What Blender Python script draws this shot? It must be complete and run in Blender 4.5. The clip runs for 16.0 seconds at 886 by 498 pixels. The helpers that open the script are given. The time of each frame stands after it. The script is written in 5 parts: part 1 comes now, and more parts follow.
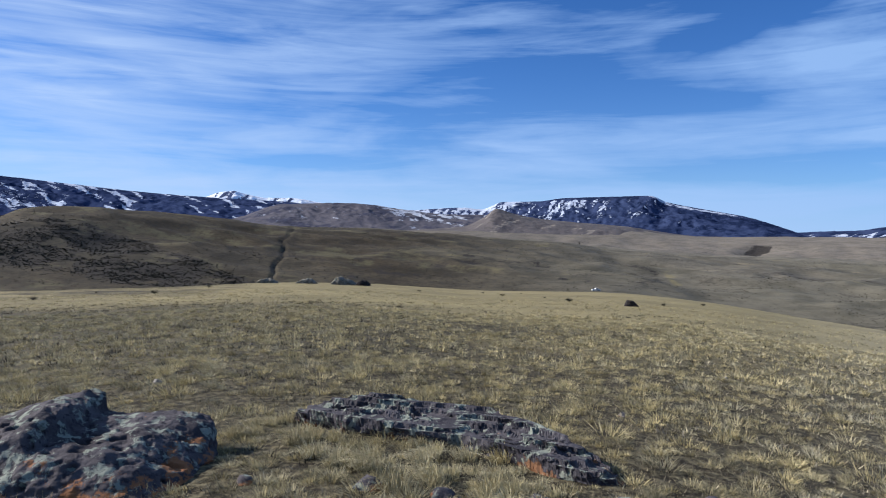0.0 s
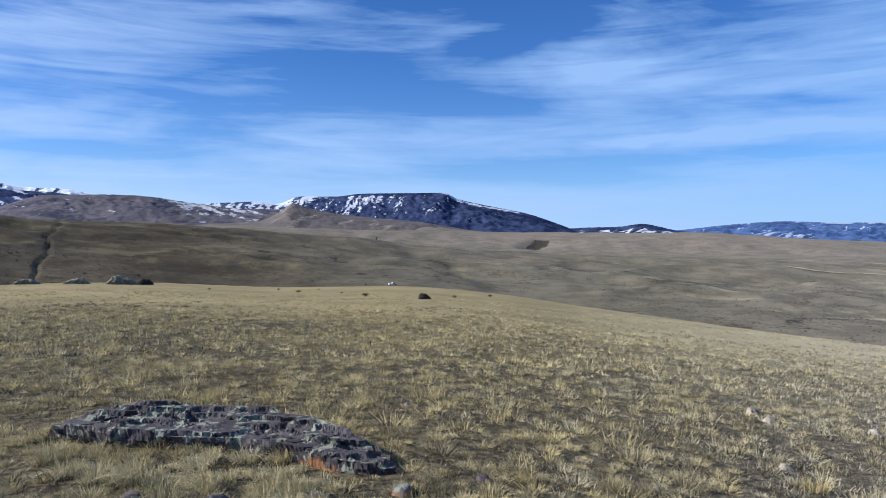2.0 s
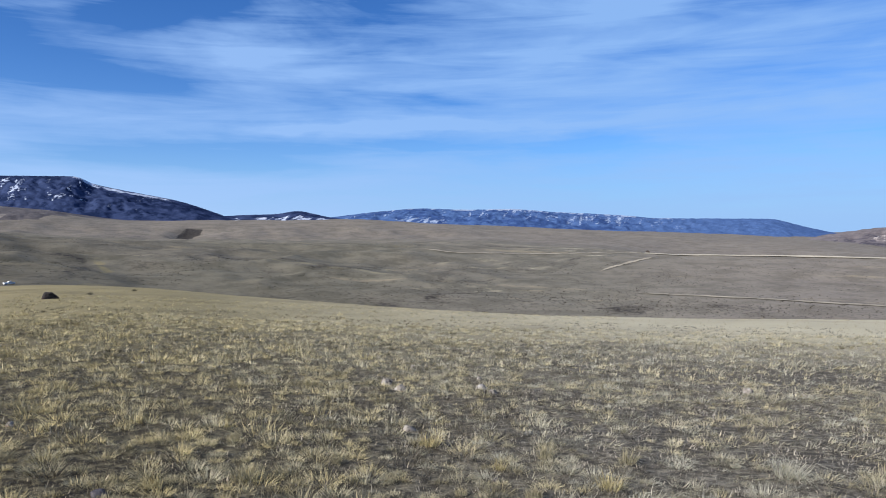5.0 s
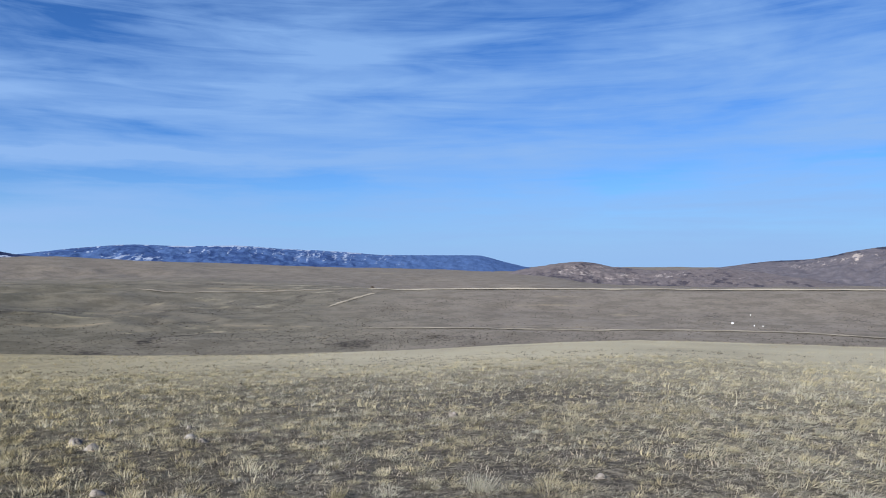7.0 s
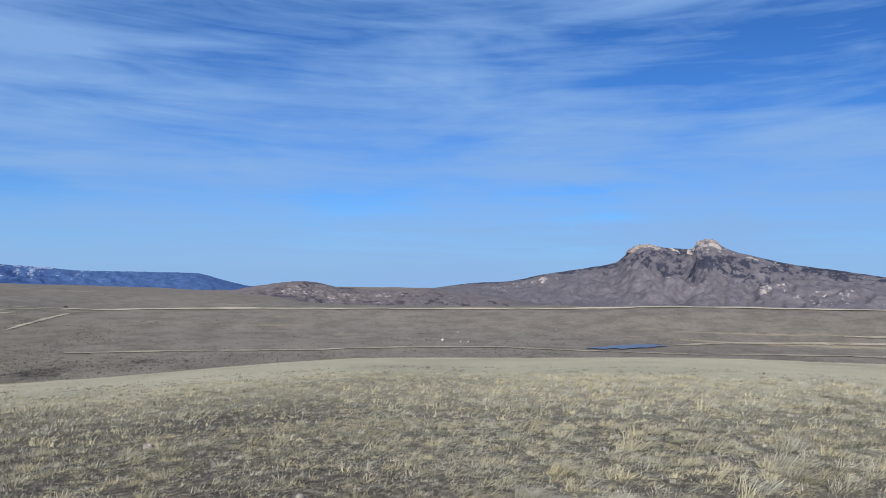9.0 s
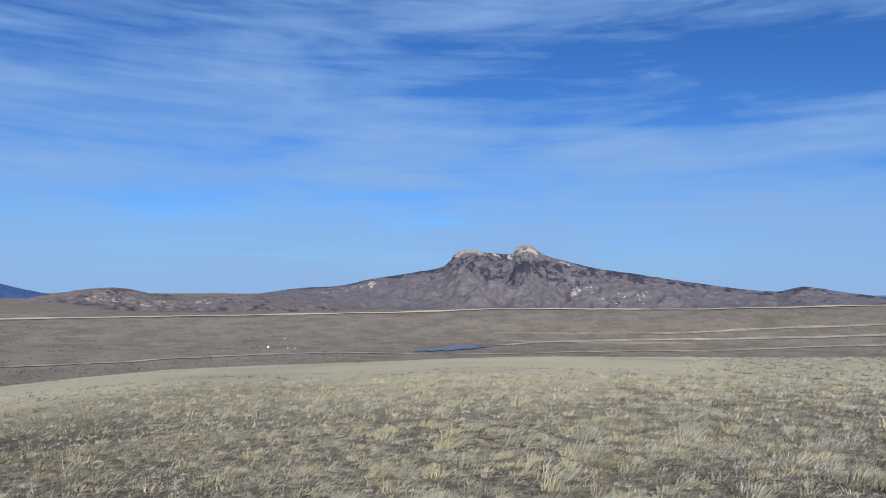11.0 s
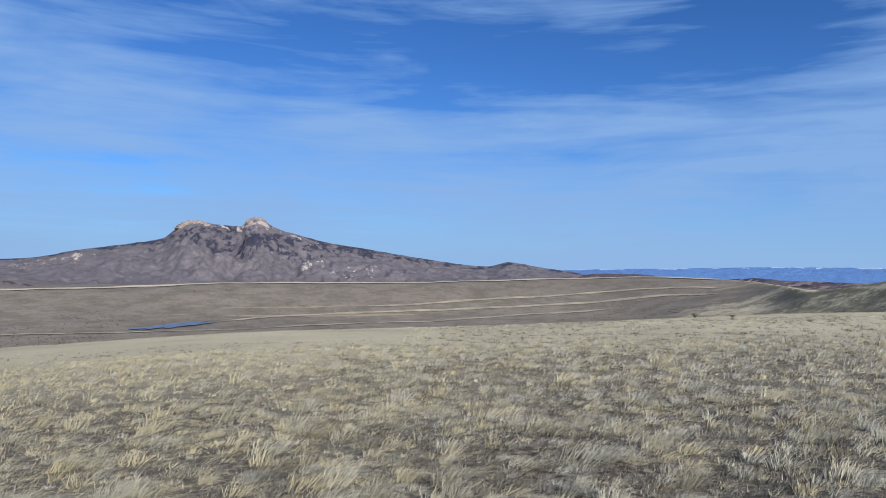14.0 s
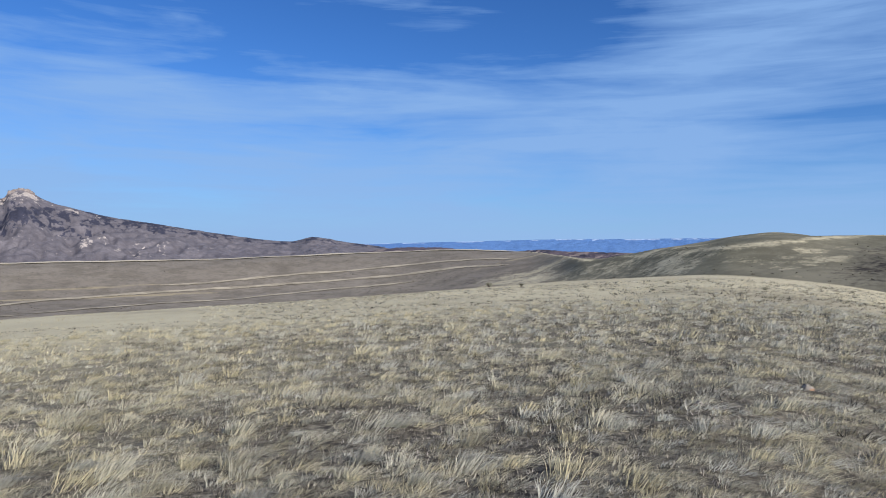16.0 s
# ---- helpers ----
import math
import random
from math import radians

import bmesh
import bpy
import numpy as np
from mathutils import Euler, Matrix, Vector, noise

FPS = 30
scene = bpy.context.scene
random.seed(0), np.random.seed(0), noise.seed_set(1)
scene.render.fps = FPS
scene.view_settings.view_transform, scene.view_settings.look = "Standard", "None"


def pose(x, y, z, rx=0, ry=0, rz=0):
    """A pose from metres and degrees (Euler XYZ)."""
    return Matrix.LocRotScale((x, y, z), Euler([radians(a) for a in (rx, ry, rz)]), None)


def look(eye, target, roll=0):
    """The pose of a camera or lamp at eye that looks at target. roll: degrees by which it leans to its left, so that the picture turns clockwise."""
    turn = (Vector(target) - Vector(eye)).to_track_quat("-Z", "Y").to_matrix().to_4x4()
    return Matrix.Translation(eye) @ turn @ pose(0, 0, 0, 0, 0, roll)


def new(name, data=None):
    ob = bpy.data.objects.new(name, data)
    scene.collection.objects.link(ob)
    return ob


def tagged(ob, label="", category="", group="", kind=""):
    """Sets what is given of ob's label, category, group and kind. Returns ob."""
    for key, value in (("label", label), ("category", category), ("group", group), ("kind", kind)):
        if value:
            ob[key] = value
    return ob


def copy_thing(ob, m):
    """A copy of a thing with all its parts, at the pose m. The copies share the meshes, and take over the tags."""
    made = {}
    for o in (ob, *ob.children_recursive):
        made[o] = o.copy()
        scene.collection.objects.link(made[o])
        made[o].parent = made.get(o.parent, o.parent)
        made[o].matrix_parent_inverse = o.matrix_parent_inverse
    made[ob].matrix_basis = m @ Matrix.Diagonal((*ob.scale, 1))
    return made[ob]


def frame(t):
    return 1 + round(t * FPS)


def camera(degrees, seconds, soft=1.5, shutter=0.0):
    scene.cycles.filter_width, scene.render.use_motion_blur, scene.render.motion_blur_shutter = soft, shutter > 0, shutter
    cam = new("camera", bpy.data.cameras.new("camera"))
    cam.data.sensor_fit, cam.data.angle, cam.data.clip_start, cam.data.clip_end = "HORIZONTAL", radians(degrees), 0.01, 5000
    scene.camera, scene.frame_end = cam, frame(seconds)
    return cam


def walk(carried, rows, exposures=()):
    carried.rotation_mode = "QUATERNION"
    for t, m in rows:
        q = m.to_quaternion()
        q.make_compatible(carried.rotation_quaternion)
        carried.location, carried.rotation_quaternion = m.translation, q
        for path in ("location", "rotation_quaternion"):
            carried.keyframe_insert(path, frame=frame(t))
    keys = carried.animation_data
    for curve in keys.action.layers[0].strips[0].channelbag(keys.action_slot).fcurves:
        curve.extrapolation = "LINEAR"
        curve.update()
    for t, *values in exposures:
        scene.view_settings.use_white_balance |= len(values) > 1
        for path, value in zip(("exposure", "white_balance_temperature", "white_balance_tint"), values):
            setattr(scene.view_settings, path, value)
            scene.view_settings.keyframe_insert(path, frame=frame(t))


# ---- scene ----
cam = camera(66.45, 16.0, soft=1.0)

# the camera turns on the spot, held at arm's length from the body's axis
ARM = 0.5
EYE = 1.6
# seconds, yaw, pitch, roll
ROWS = [
    (0.0, 0.0, -1.2, 0.0), (0.3, -1.95, -1.4, 0.2), (0.5, -4.33, -1.08, 0.32), (0.7, -5.74, -1.06, 0.25), (1.0, -7.66, -1.45, 0.09),
    (1.5, -11.47, -1.1, 0.23), (1.8, -13.9, -1.48, 0.04), (2.0, -17.0, -1.59, -0.09), (2.5, -23.06, -1.83, -0.3), (2.8, -26.8, -1.88, -0.13),
    (3.0, -28.1, -1.55, -0.02), (3.2, -29.34, -1.55, -0.02), (5.3, -48.43, -1.58, 0.23), (5.5, -50.81, -0.44, 0.21), (5.7, -55.0, 0.12, 0.15),
    (6.0, -59.15, 0.64, 0.05), (6.3, -61.95, 0.3, 0.25), (6.5, -63.78, 0.48, 0.39), (6.75, -65.85, 0.17, 0.36), (7.0, -68.31, 0.27, 0.31),
    (7.5, -75.12, -0.08, -0.13), (7.8, -77.84, 0.15, -0.32), (8.0, -79.64, 0.5, -0.45), (8.2, -81.35, 0.53, -0.48), (8.5, -84.98, 0.58, -0.53),
    (8.7, -87.9, 1.4, -0.63), (9.0, -91.4, 2.0, -0.78), (9.2, -92.68, 2.0, -0.59), (11.3, -108.49, 2.5, -0.47), (11.5, -110.38, 2.41, -0.41),
    (12.0, -115.0, 2.46, -0.28), (12.5, -117.26, 2.48, 0.06), (12.7, -118.2, 1.95, -0.16), (12.8, -119.6, 1.55, -0.28), (13.0, -122.12, 1.06, -0.5),
    (13.3, -124.2, 1.08, -0.71), (13.5, -125.83, 0.78, -0.85), (14.0, -128.23, 0.68, -1.18), (14.2, -128.5, 0.0, -0.81), (14.3, -128.55, -0.03, -0.62),
    (14.5, -129.38, 0.26, -0.25), (14.7, -131.9, -0.25, -0.1), (14.8, -133.0, -0.05, -0.03), (15.0, -135.35, -0.83, 0.12), (15.5, -140.87, -1.66, -0.85),
    (16.0, -144.67, -1.21, -0.75),
]


def held(yaw, pitch, roll):
    a = radians(yaw)
    return pose(-ARM * math.sin(a), ARM * math.cos(a), EYE, 90 + pitch, roll, yaw)


walk(cam, [(t, held(yaw, pitch, roll)) for t, yaw, pitch, roll in ROWS],
     exposures=[(0.0, 0.87, 6450, 10), (2.5, 1.0, 6480, 10), (5.5, 0.86, 6400, 10), (7.0, 0.77, 6370, 10), (9.0, 0.63, 6380, 9), (12.5, 0.62, 6470, 10), (16.0, 0.71, 6500, 10)])

# ---- light: late-autumn midday sun and a sky of thin cirrus ----
SUN_TURN, SUN_HIGH = 78.0, 28.0   # degrees to the left of the first view, and above the horizon
sun_data = bpy.data.lights.new("sun", "SUN")
sun_data.energy, sun_data.angle, sun_data.color = 5.0, radians(0.6), (1.0, 0.95, 0.89)
sun = new("sun", sun_data)
a, e = radians(SUN_TURN), radians(SUN_HIGH)
sun.matrix_world = look((-300 * math.sin(a) * math.cos(e), 300 * math.cos(a) * math.cos(e), 300 * math.sin(e)), (0, 0, 0))

CLOUD_SHIFT = (3.1, 1.7, 0.0)
# blue gaps and thicker banks in the cirrus: heading, height, half width, half height in degrees, change of cover
CLOUD_GAPS = [(-12, 12.5, 12, 3.0, 0.11), (13, 5.8, 11, 1.3, 0.14), (-28, 4.8, 10, 1.0, 0.13), (-45, 9.4, 7, 0.9, 0.07), (-44, 5.9, 9, 0.8, 0.12), (-30, 17, 6, 2.5, 0.05),
              (-57, 5.8, 6, 0.9, 0.13), (-83, 5.2, 7, 1.4, 0.15), (-104, 6.7, 6, 0.9, 0.15), (-106, 4.8, 5, 0.9, 0.13), (-110, 15.5, 6, 3.5, 0.06), (-119, 17.5, 9, 3.5, 0.09),
              (-137, 15.5, 11, 3.2, 0.13), (-153, 19, 7, 3, 0.12), (-140, 8.9, 6, 0.8, 0.06), (-128, 14, 5, 3, 0.06), (-82, 11.5, 6, 1.1, 0.05), (-18, 19, 16, 3.5, 0.12), (-22, 15.5, 8, 2.5, 0.06)]
CLOUD_BANKS = [(29, 9.5, 9, 5.0, 0.06), (-30, 12.5, 5, 2.0, 0.08), (-12, 7.4, 18, 1.1, 0.06), (-37, 12.2, 8, 1.8, 0.09), (-52, 12, 11, 5.0, 0.06), (-42, 7.5, 10, 0.45, 0.24),
               (-70, 13, 15, 4.0, 0.04), (-81, 15, 6, 2.0, 0.04), (-118, 10.8, 11, 2.4, 0.06), (-143, 11.2, 9, 1.6, 0.08), (-165, 13.5, 11, 4.0, 0.08), (-134, 11, 6, 0.5, 0.07),
               (-99, 11, 10, 3.0, 0.05), (-160, 8, 10, 2, 0.05), (-95, 8.5, 12, 1.5, 0.05), (-50, 16.5, 12, 4, 0.06), (-88, 5.0, 40, 4.5, 0.06), (-150, 5, 28, 4, 0.05), (0, 3, 45, 2.5, 0.07)]
world = bpy.data.worlds.new("sky")
scene.world = world
world.use_nodes = True


def wire(tree):
    """Short hands for building node trees: add(kind, inputs by name or number, settings)."""
    def add(kind, ins=(), **settings):
        n = tree.nodes.new(kind)
        for k, v in settings.items():
            setattr(n, k, v)
        for k, v in dict(ins).items():
            if isinstance(v, bpy.types.NodeSocket):
                tree.links.new(v, n.inputs[k])
            else:
                n.inputs[k].default_value = v
        return n

    def maths(op, p, q=0.0, clamp=False):
        return add("ShaderNodeMath", {0: p, 1: q}, operation=op, use_clamp=clamp).outputs[0]

    def ramp(value, *stops):
        n = add("ShaderNodeValToRGB", {0: value})
        for i, (at, c) in enumerate(stops):
            el = n.color_ramp.elements[i] if i < 2 else n.color_ramp.elements.new(at)
            el.position, el.color = at, (c, c, c, 1) if isinstance(c, (int, float)) else (*c, 1)
        return n.outputs[0]

    def mix(f, p, q, kind="MIX"):
        n = add("ShaderNodeMix", data_type="RGBA", blend_type=kind)
        for i, v in ((0, f), (6, p), (7, q)):
            if isinstance(v, bpy.types.NodeSocket):
                tree.links.new(v, n.inputs[i])
            else:
                n.inputs[i].default_value = v if i == 0 else (*v[:3], 1)
        return n.outputs[2]

    def noise_at(vec, scale, detail=3.0, rough=0.55, distort=0.0):
        return add("ShaderNodeTexNoise", {"Vector": vec, "Scale": scale, "Detail": detail, "Roughness": rough, "Distortion": distort}).outputs[0]
    return add, maths, ramp, mix, noise_at


def make_sky():
    t = world.node_tree
    t.nodes.clear()
    add, maths, ramp, mix, noise_at = wire(t)
    sky = add("ShaderNodeTexSky", sky_type="NISHITA", sun_disc=False, sun_elevation=e, sun_rotation=radians(-SUN_TURN),
              altitude=1700.0, air_density=1.0, dust_density=0.3, ozone_density=2.0)
    way = add("ShaderNodeTexCoord").outputs["Generated"]
    xyz = add("ShaderNodeSeparateXYZ", {0: way})
    def layers(flat, size, detail, rough, distort):
        """Cloud drawn out along the horizon."""
        at = add("ShaderNodeMapping", {"Vector": way, "Location": CLOUD_SHIFT, "Scale": (1, 1, flat)}).outputs[0]
        return noise_at(at, size, detail, rough, distort)

    big, streak, wisp = layers(3.2, 2.2, 4, 0.5, 0.8), layers(7.0, 2.6, 6, 0.56, 1.1), layers(14.0, 3.4, 5, 0.6, 0.8)
    cover = maths("ADD", 0.003, maths("ADD", maths("MULTIPLY", big, 0.36), maths("ADD", maths("MULTIPLY", streak, 0.36), maths("MULTIPLY", wisp, 0.275))))
    torn = add("ShaderNodeTexNoise", {"Vector": add("ShaderNodeMapping", {"Vector": way, "Scale": (1, 1, 4)}).outputs[0], "Scale": 5.0, "Detail": 5.0, "Roughness": 0.6}).outputs["Color"]
    torn = add("ShaderNodeVectorMath", {0: torn, 1: (0.5, 0.5, 0.5)}, operation="SUBTRACT").outputs[0]
    frayed = add("ShaderNodeVectorMath", {0: torn, 1: (0.22, 0.22, 0.05), 2: way}, operation="MULTIPLY_ADD").outputs[0]
    for heading, high, wide, tall, more in [(*g[:4], -g[4]) for g in CLOUD_GAPS] + CLOUD_BANKS:
        h, v = radians(heading), radians(high)
        middle = (-math.sin(h) * math.cos(v), math.cos(h) * math.cos(v), math.sin(v))
        local = add("ShaderNodeMapping", {"Vector": frayed, "Location": middle, "Rotation": (v, 0, h), "Scale": (2 * radians(wide), 0.9, 2 * radians(tall))}, vector_type="TEXTURE").outputs[0]
        patch = add("ShaderNodeTexGradient", {0: local}, gradient_type="QUADRATIC_SPHERE").outputs["Fac"]
        cover = maths("ADD", cover, maths("MULTIPLY", patch, 1.6 * more))
    mask = ramp(cover, (0.40, 0.0), (0.50, 0.50), (0.62, 1.0))
    blue = mix(1.0, sky.outputs[0], (0.37, 0.80, 1.42), "MULTIPLY")
    low = maths("POWER", maths("SUBTRACT", 1.0, maths("MAXIMUM", xyz.outputs[2], 0.0)), 13.0)
    toward = (-math.sin(a) * math.cos(e), math.cos(a) * math.cos(e), math.sin(e))
    near_sun = maths("POWER", maths("MAXIMUM", add("ShaderNodeVectorMath", {0: way, 1: toward}, operation="DOT_PRODUCT").outputs["Value"], 0.0), 2.6)
    sunward = (-math.sin(radians(30)), math.cos(radians(30)), 0.1)
    white = maths("POWER", maths("MAXIMUM", add("ShaderNodeVectorMath", {0: way, 1: sunward}, operation="DOT_PRODUCT").outputs["Value"], 0.0), 1.5)
    bright = mix(near_sun, mix(white, (3.25, 5.65, 10.0), (4.2, 6.4, 10.6)), (8.4, 9.8, 12.0))
    cloudy = mix(maths("MULTIPLY", mask, 0.85), blue, bright)
    pale = mix(maths("MULTIPLY", low, 0.92), cloudy, mix(white, (3.65, 6.0, 9.9), (5.3, 7.4, 10.9)))
    back = add("ShaderNodeBackground", {0: pale, 1: 0.05})
    add("ShaderNodeOutputWorld", {0: back.outputs[0]})


make_sky()


# ---- materials ----
def material(name, build, rough=0.9, spec=0.08, bump=0.0, bump_scale=1.0, through_light=0.0):
    m = bpy.data.materials.new(name)
    m.use_nodes = True
    t = m.node_tree
    t.nodes.clear()
    kit = wire(t)
    add = kit[0]
    place = add("ShaderNodeNewGeometry").outputs["Position"]
    colour = build(place, *kit)
    ins = {"Base Color": colour, "Roughness": rough, "Specular IOR Level": spec}
    if bump:
        h = kit[4](place, bump_scale, 6, 0.65)
        ins["Normal"] = add("ShaderNodeBump", {"Strength": 1.0, "Distance": bump, "Height": h}).outputs[0]
    s = add("ShaderNodeBsdfPrincipled", ins)
    if through_light:
        thin = add("ShaderNodeBsdfTranslucent", {0: colour})
        s = add("ShaderNodeMixShader", {0: through_light, 1: s.outputs[0], 2: thin.outputs[0]})
    add("ShaderNodeOutputMaterial", {0: s.outputs[0]})
    return m


def ground_colour(place, add, maths, ramp, mix, noise_at):
    """Straw grass on the near hill, grey-brown sagebrush on the basin; the shares of each plant cover are stored on the mesh."""
    def share(name):
        return add("ShaderNodeAttribute", attribute_name=name).outputs["Fac"]
    fine = noise_at(place, 9.0, 6, 0.75)
    patch = noise_at(place, 0.11, 5, 0.6)
    wide = noise_at(place, 0.010, 5, 0.6)
    straw = mix(ramp(patch, (0.35, 0.0), (0.65, 1.0)), (0.232, 0.192, 0.099), (0.174, 0.145, 0.078))
    speck = ramp(fine, (0.44, 0.0), (0.66, 1.0))
    soil = mix(share("litter"), mix(speck, (0.022, 0.0180, 0.012), (0.152, 0.129, 0.078)), mix(speck, (0.033, 0.028, 0.023), (0.205, 0.180, 0.138)))
    pale = mix(ramp(patch, (0.35, 0.0), (0.65, 1.0)), (0.405, 0.362, 0.250), (0.345, 0.308, 0.214))
    straw = mix(share("litter"), straw, pale)
    straw = mix(share("bare"), straw, soil)
    bushes = noise_at(place, 0.24, 5, 0.8)
    tone = noise_at(place, 0.035, 6, 0.72)
    ragged = maths("ADD", maths("SUBTRACT", bushes, 0.5), maths("SUBTRACT", tone, 0.5))

    def torn(name):
        """A share of plant cover with a broken edge."""
        k = share(name)
        return ramp(maths("ADD", k, maths("MULTIPLY", maths("MULTIPLY", ragged, 1.5), maths("MULTIPLY", k, 5.0, True))), (0.28, 0.0), (0.72, 1.0))

    hill = share("brown")
    sage = mix(ramp(wide, (0.36, 0.0), (0.64, 1.0)), (0.164, 0.141, 0.117), (0.196, 0.170, 0.140))
    sage = mix(ramp(tone, (0.42, 0.45), (0.54, 0.0)), sage, (0.086, 0.074, 0.056))
    sage = mix(maths("MULTIPLY", ramp(bushes, (0.50, 0.0), (0.60, 0.8)), maths("ADD", 0.42, maths("MULTIPLY", hill, 0.5))), sage, (0.052, 0.048, 0.040))
    sage = mix(share("olive"), sage, mix(ramp(tone, (0.40, 0.0), (0.60, 1.0)), (0.092, 0.087, 0.060), (0.150, 0.139, 0.099)))
    sage = mix(torn("strip"), sage, (0.248, 0.208, 0.139))
    # brown hillside earth, its colour darkened to carry the slope's shade
    shaded_earth = mix(ramp(tone, (0.38, 0.0), (0.60, 1.0)), (0.024, 0.0185, 0.0115), (0.057, 0.0440, 0.0265))
    shaded_earth = mix(ramp(bushes, (0.50, 0.0), (0.58, 0.8)), shaded_earth, (0.019, 0.017, 0.012))
    sage = mix(hill, sage, shaded_earth)
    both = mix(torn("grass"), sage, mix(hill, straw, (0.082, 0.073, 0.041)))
    return mix(maths("MULTIPLY", torn("brush_shade"), ramp(bushes, (0.36, 0.7), (0.56, 1.0))), both, (0.026, 0.0222, 0.0190))


def slope_colour(base, other, dark, pale, size=0.012):
    """Bare slope with dark woods, pale rock or snow where the mesh's own shares say so."""
    def build(place, add, maths, ramp, mix, noise_at):
        n = noise_at(place, size, 7, 0.68)
        g = noise_at(place, size * 8, 6, 0.75)
        c = mix(ramp(n, (0.36, 0.0), (0.64, 1.0)), base, other)
        mid = noise_at(place, size * 3, 6, 0.7)
        ragged = maths("ADD", maths("SUBTRACT", g, 0.5), maths("SUBTRACT", mid, 0.5))
        for name, tone in (("dark", dark), ("pale", pale)):
            share = add("ShaderNodeAttribute", attribute_name=name).outputs["Fac"]
            edge = maths("ADD", share, maths("MULTIPLY", maths("MULTIPLY", ragged, 1.6), maths("MULTIPLY", share, 5.0, True)))
            c = mix(ramp(edge, (0.40, 0.0), (0.60, 1.0)), c, tone)
        return mix(1.0, c, ramp(maths("ADD", maths("MULTIPLY", g, 0.6), maths("MULTIPLY", mid, 0.4)), (0.36, 0.66), (0.64, 1.34)), "MULTIPLY")
    return build


# blue haze of the distance is put into the snow and forest colours
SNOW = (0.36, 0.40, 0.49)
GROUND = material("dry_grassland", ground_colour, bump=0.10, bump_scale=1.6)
HAZED_FOREST = material("hazed_forest_slope", slope_colour((0.036, 0.050, 0.105), (0.025, 0.037, 0.082), (0.013, 0.021, 0.052), SNOW), bump=3.0, bump_scale=0.035, spec=0.0)
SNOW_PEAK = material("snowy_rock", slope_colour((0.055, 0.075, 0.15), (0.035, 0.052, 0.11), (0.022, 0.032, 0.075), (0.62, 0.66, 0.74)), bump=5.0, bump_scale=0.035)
GREY_HILL = material("grey_brown_slope", slope_colour((0.078, 0.072, 0.083), (0.056, 0.053, 0.068), (0.030, 0.031, 0.050), (0.30, 0.32, 0.37)), bump=3.5, bump_scale=0.035)
# the air's blue haze is painted into both far ranges' base colours
HAZE_BLUE_RANGE = material("haze_blue_slope", slope_colour((0.046, 0.086, 0.195), (0.056, 0.098, 0.210), (0.030, 0.057, 0.145), (0.24, 0.29, 0.39)), bump=2.5, bump_scale=0.035, spec=0.0)
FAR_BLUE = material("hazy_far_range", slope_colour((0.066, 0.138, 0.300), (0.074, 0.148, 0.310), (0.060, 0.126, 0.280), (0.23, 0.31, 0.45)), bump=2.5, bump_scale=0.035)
PYRAMID = material("brown_hill_slope", slope_colour((0.092, 0.081, 0.079), (0.076, 0.067, 0.067), (0.052, 0.046, 0.048), (0.15, 0.132, 0.115)), bump=2.5, bump_scale=0.05)
BADLAND = material("pale_badland_slope", slope_colour((0.138, 0.119, 0.118), (0.108, 0.094, 0.098), (0.052, 0.046, 0.055), (0.28, 0.245, 0.225)), bump=5.0, bump_scale=0.035)
PEAK = material("limestone_capped_slope", slope_colour((0.135, 0.123, 0.134), (0.086, 0.079, 0.090), (0.034, 0.035, 0.052), (0.32, 0.28, 0.255)), bump=4.0, bump_scale=0.035)
DARK_HILL = material("dark_far_hill", slope_colour((0.088, 0.069, 0.080), (0.062, 0.051, 0.062), (0.036, 0.033, 0.044), (0.161, 0.131, 0.124)), bump=5.0, bump_scale=0.035)


# ---- landform ----
def curve_through(x, xs, ys):
    """A smooth curve without overshoot through the knots."""
    xs, ys = np.asarray(xs, float), np.asarray(ys, float)
    h, d = np.diff(xs), np.diff(ys) / np.diff(xs)
    m = np.zeros(len(xs))
    m[0], m[-1] = d[0], d[-1]
    same = d[:-1] * d[1:] > 0
    m[1:-1][same] = 2 * d[:-1][same] * d[1:][same] / (d[:-1] + d[1:])[same]
    i = np.clip(np.searchsorted(xs, x) - 1, 0, len(h) - 1)
    u = np.clip((x - xs[i]) / h[i], 0, 1)
    return (ys[i] * (1 + 2 * u) * (1 - u) ** 2 + ys[i + 1] * u * u * (3 - 2 * u)
            + h[i] * u * (1 - u) * (m[i] * (1 - u) - m[i + 1] * u))


LATTICE = np.random.RandomState(4).rand(256, 256)


def rough2(x, y, octaves=4, fall=0.5):
    """Smooth noise from -1 to 1, over coordinates in cells."""
    total, size, amp = 0.0, 0.0, 1.0
    for _ in range(octaves):
        xi, yi = np.floor(x).astype(int), np.floor(y).astype(int)
        u, v = x - xi, y - yi
        u, v = u * u * (3 - 2 * u), v * v * (3 - 2 * v)
        g = lambda p, q: LATTICE[(xi + p) & 255, (yi + q) & 255]
        total = total + amp * ((g(0, 0) * (1 - u) + g(1, 0) * u) * (1 - v) + (g(0, 1) * (1 - u) + g(1, 1) * u) * v)
        size, amp = size + amp, amp * fall
        x, y = x * 2.03 + 17.3, y * 2.03 + 5.1
    return 2 * total / size - 1


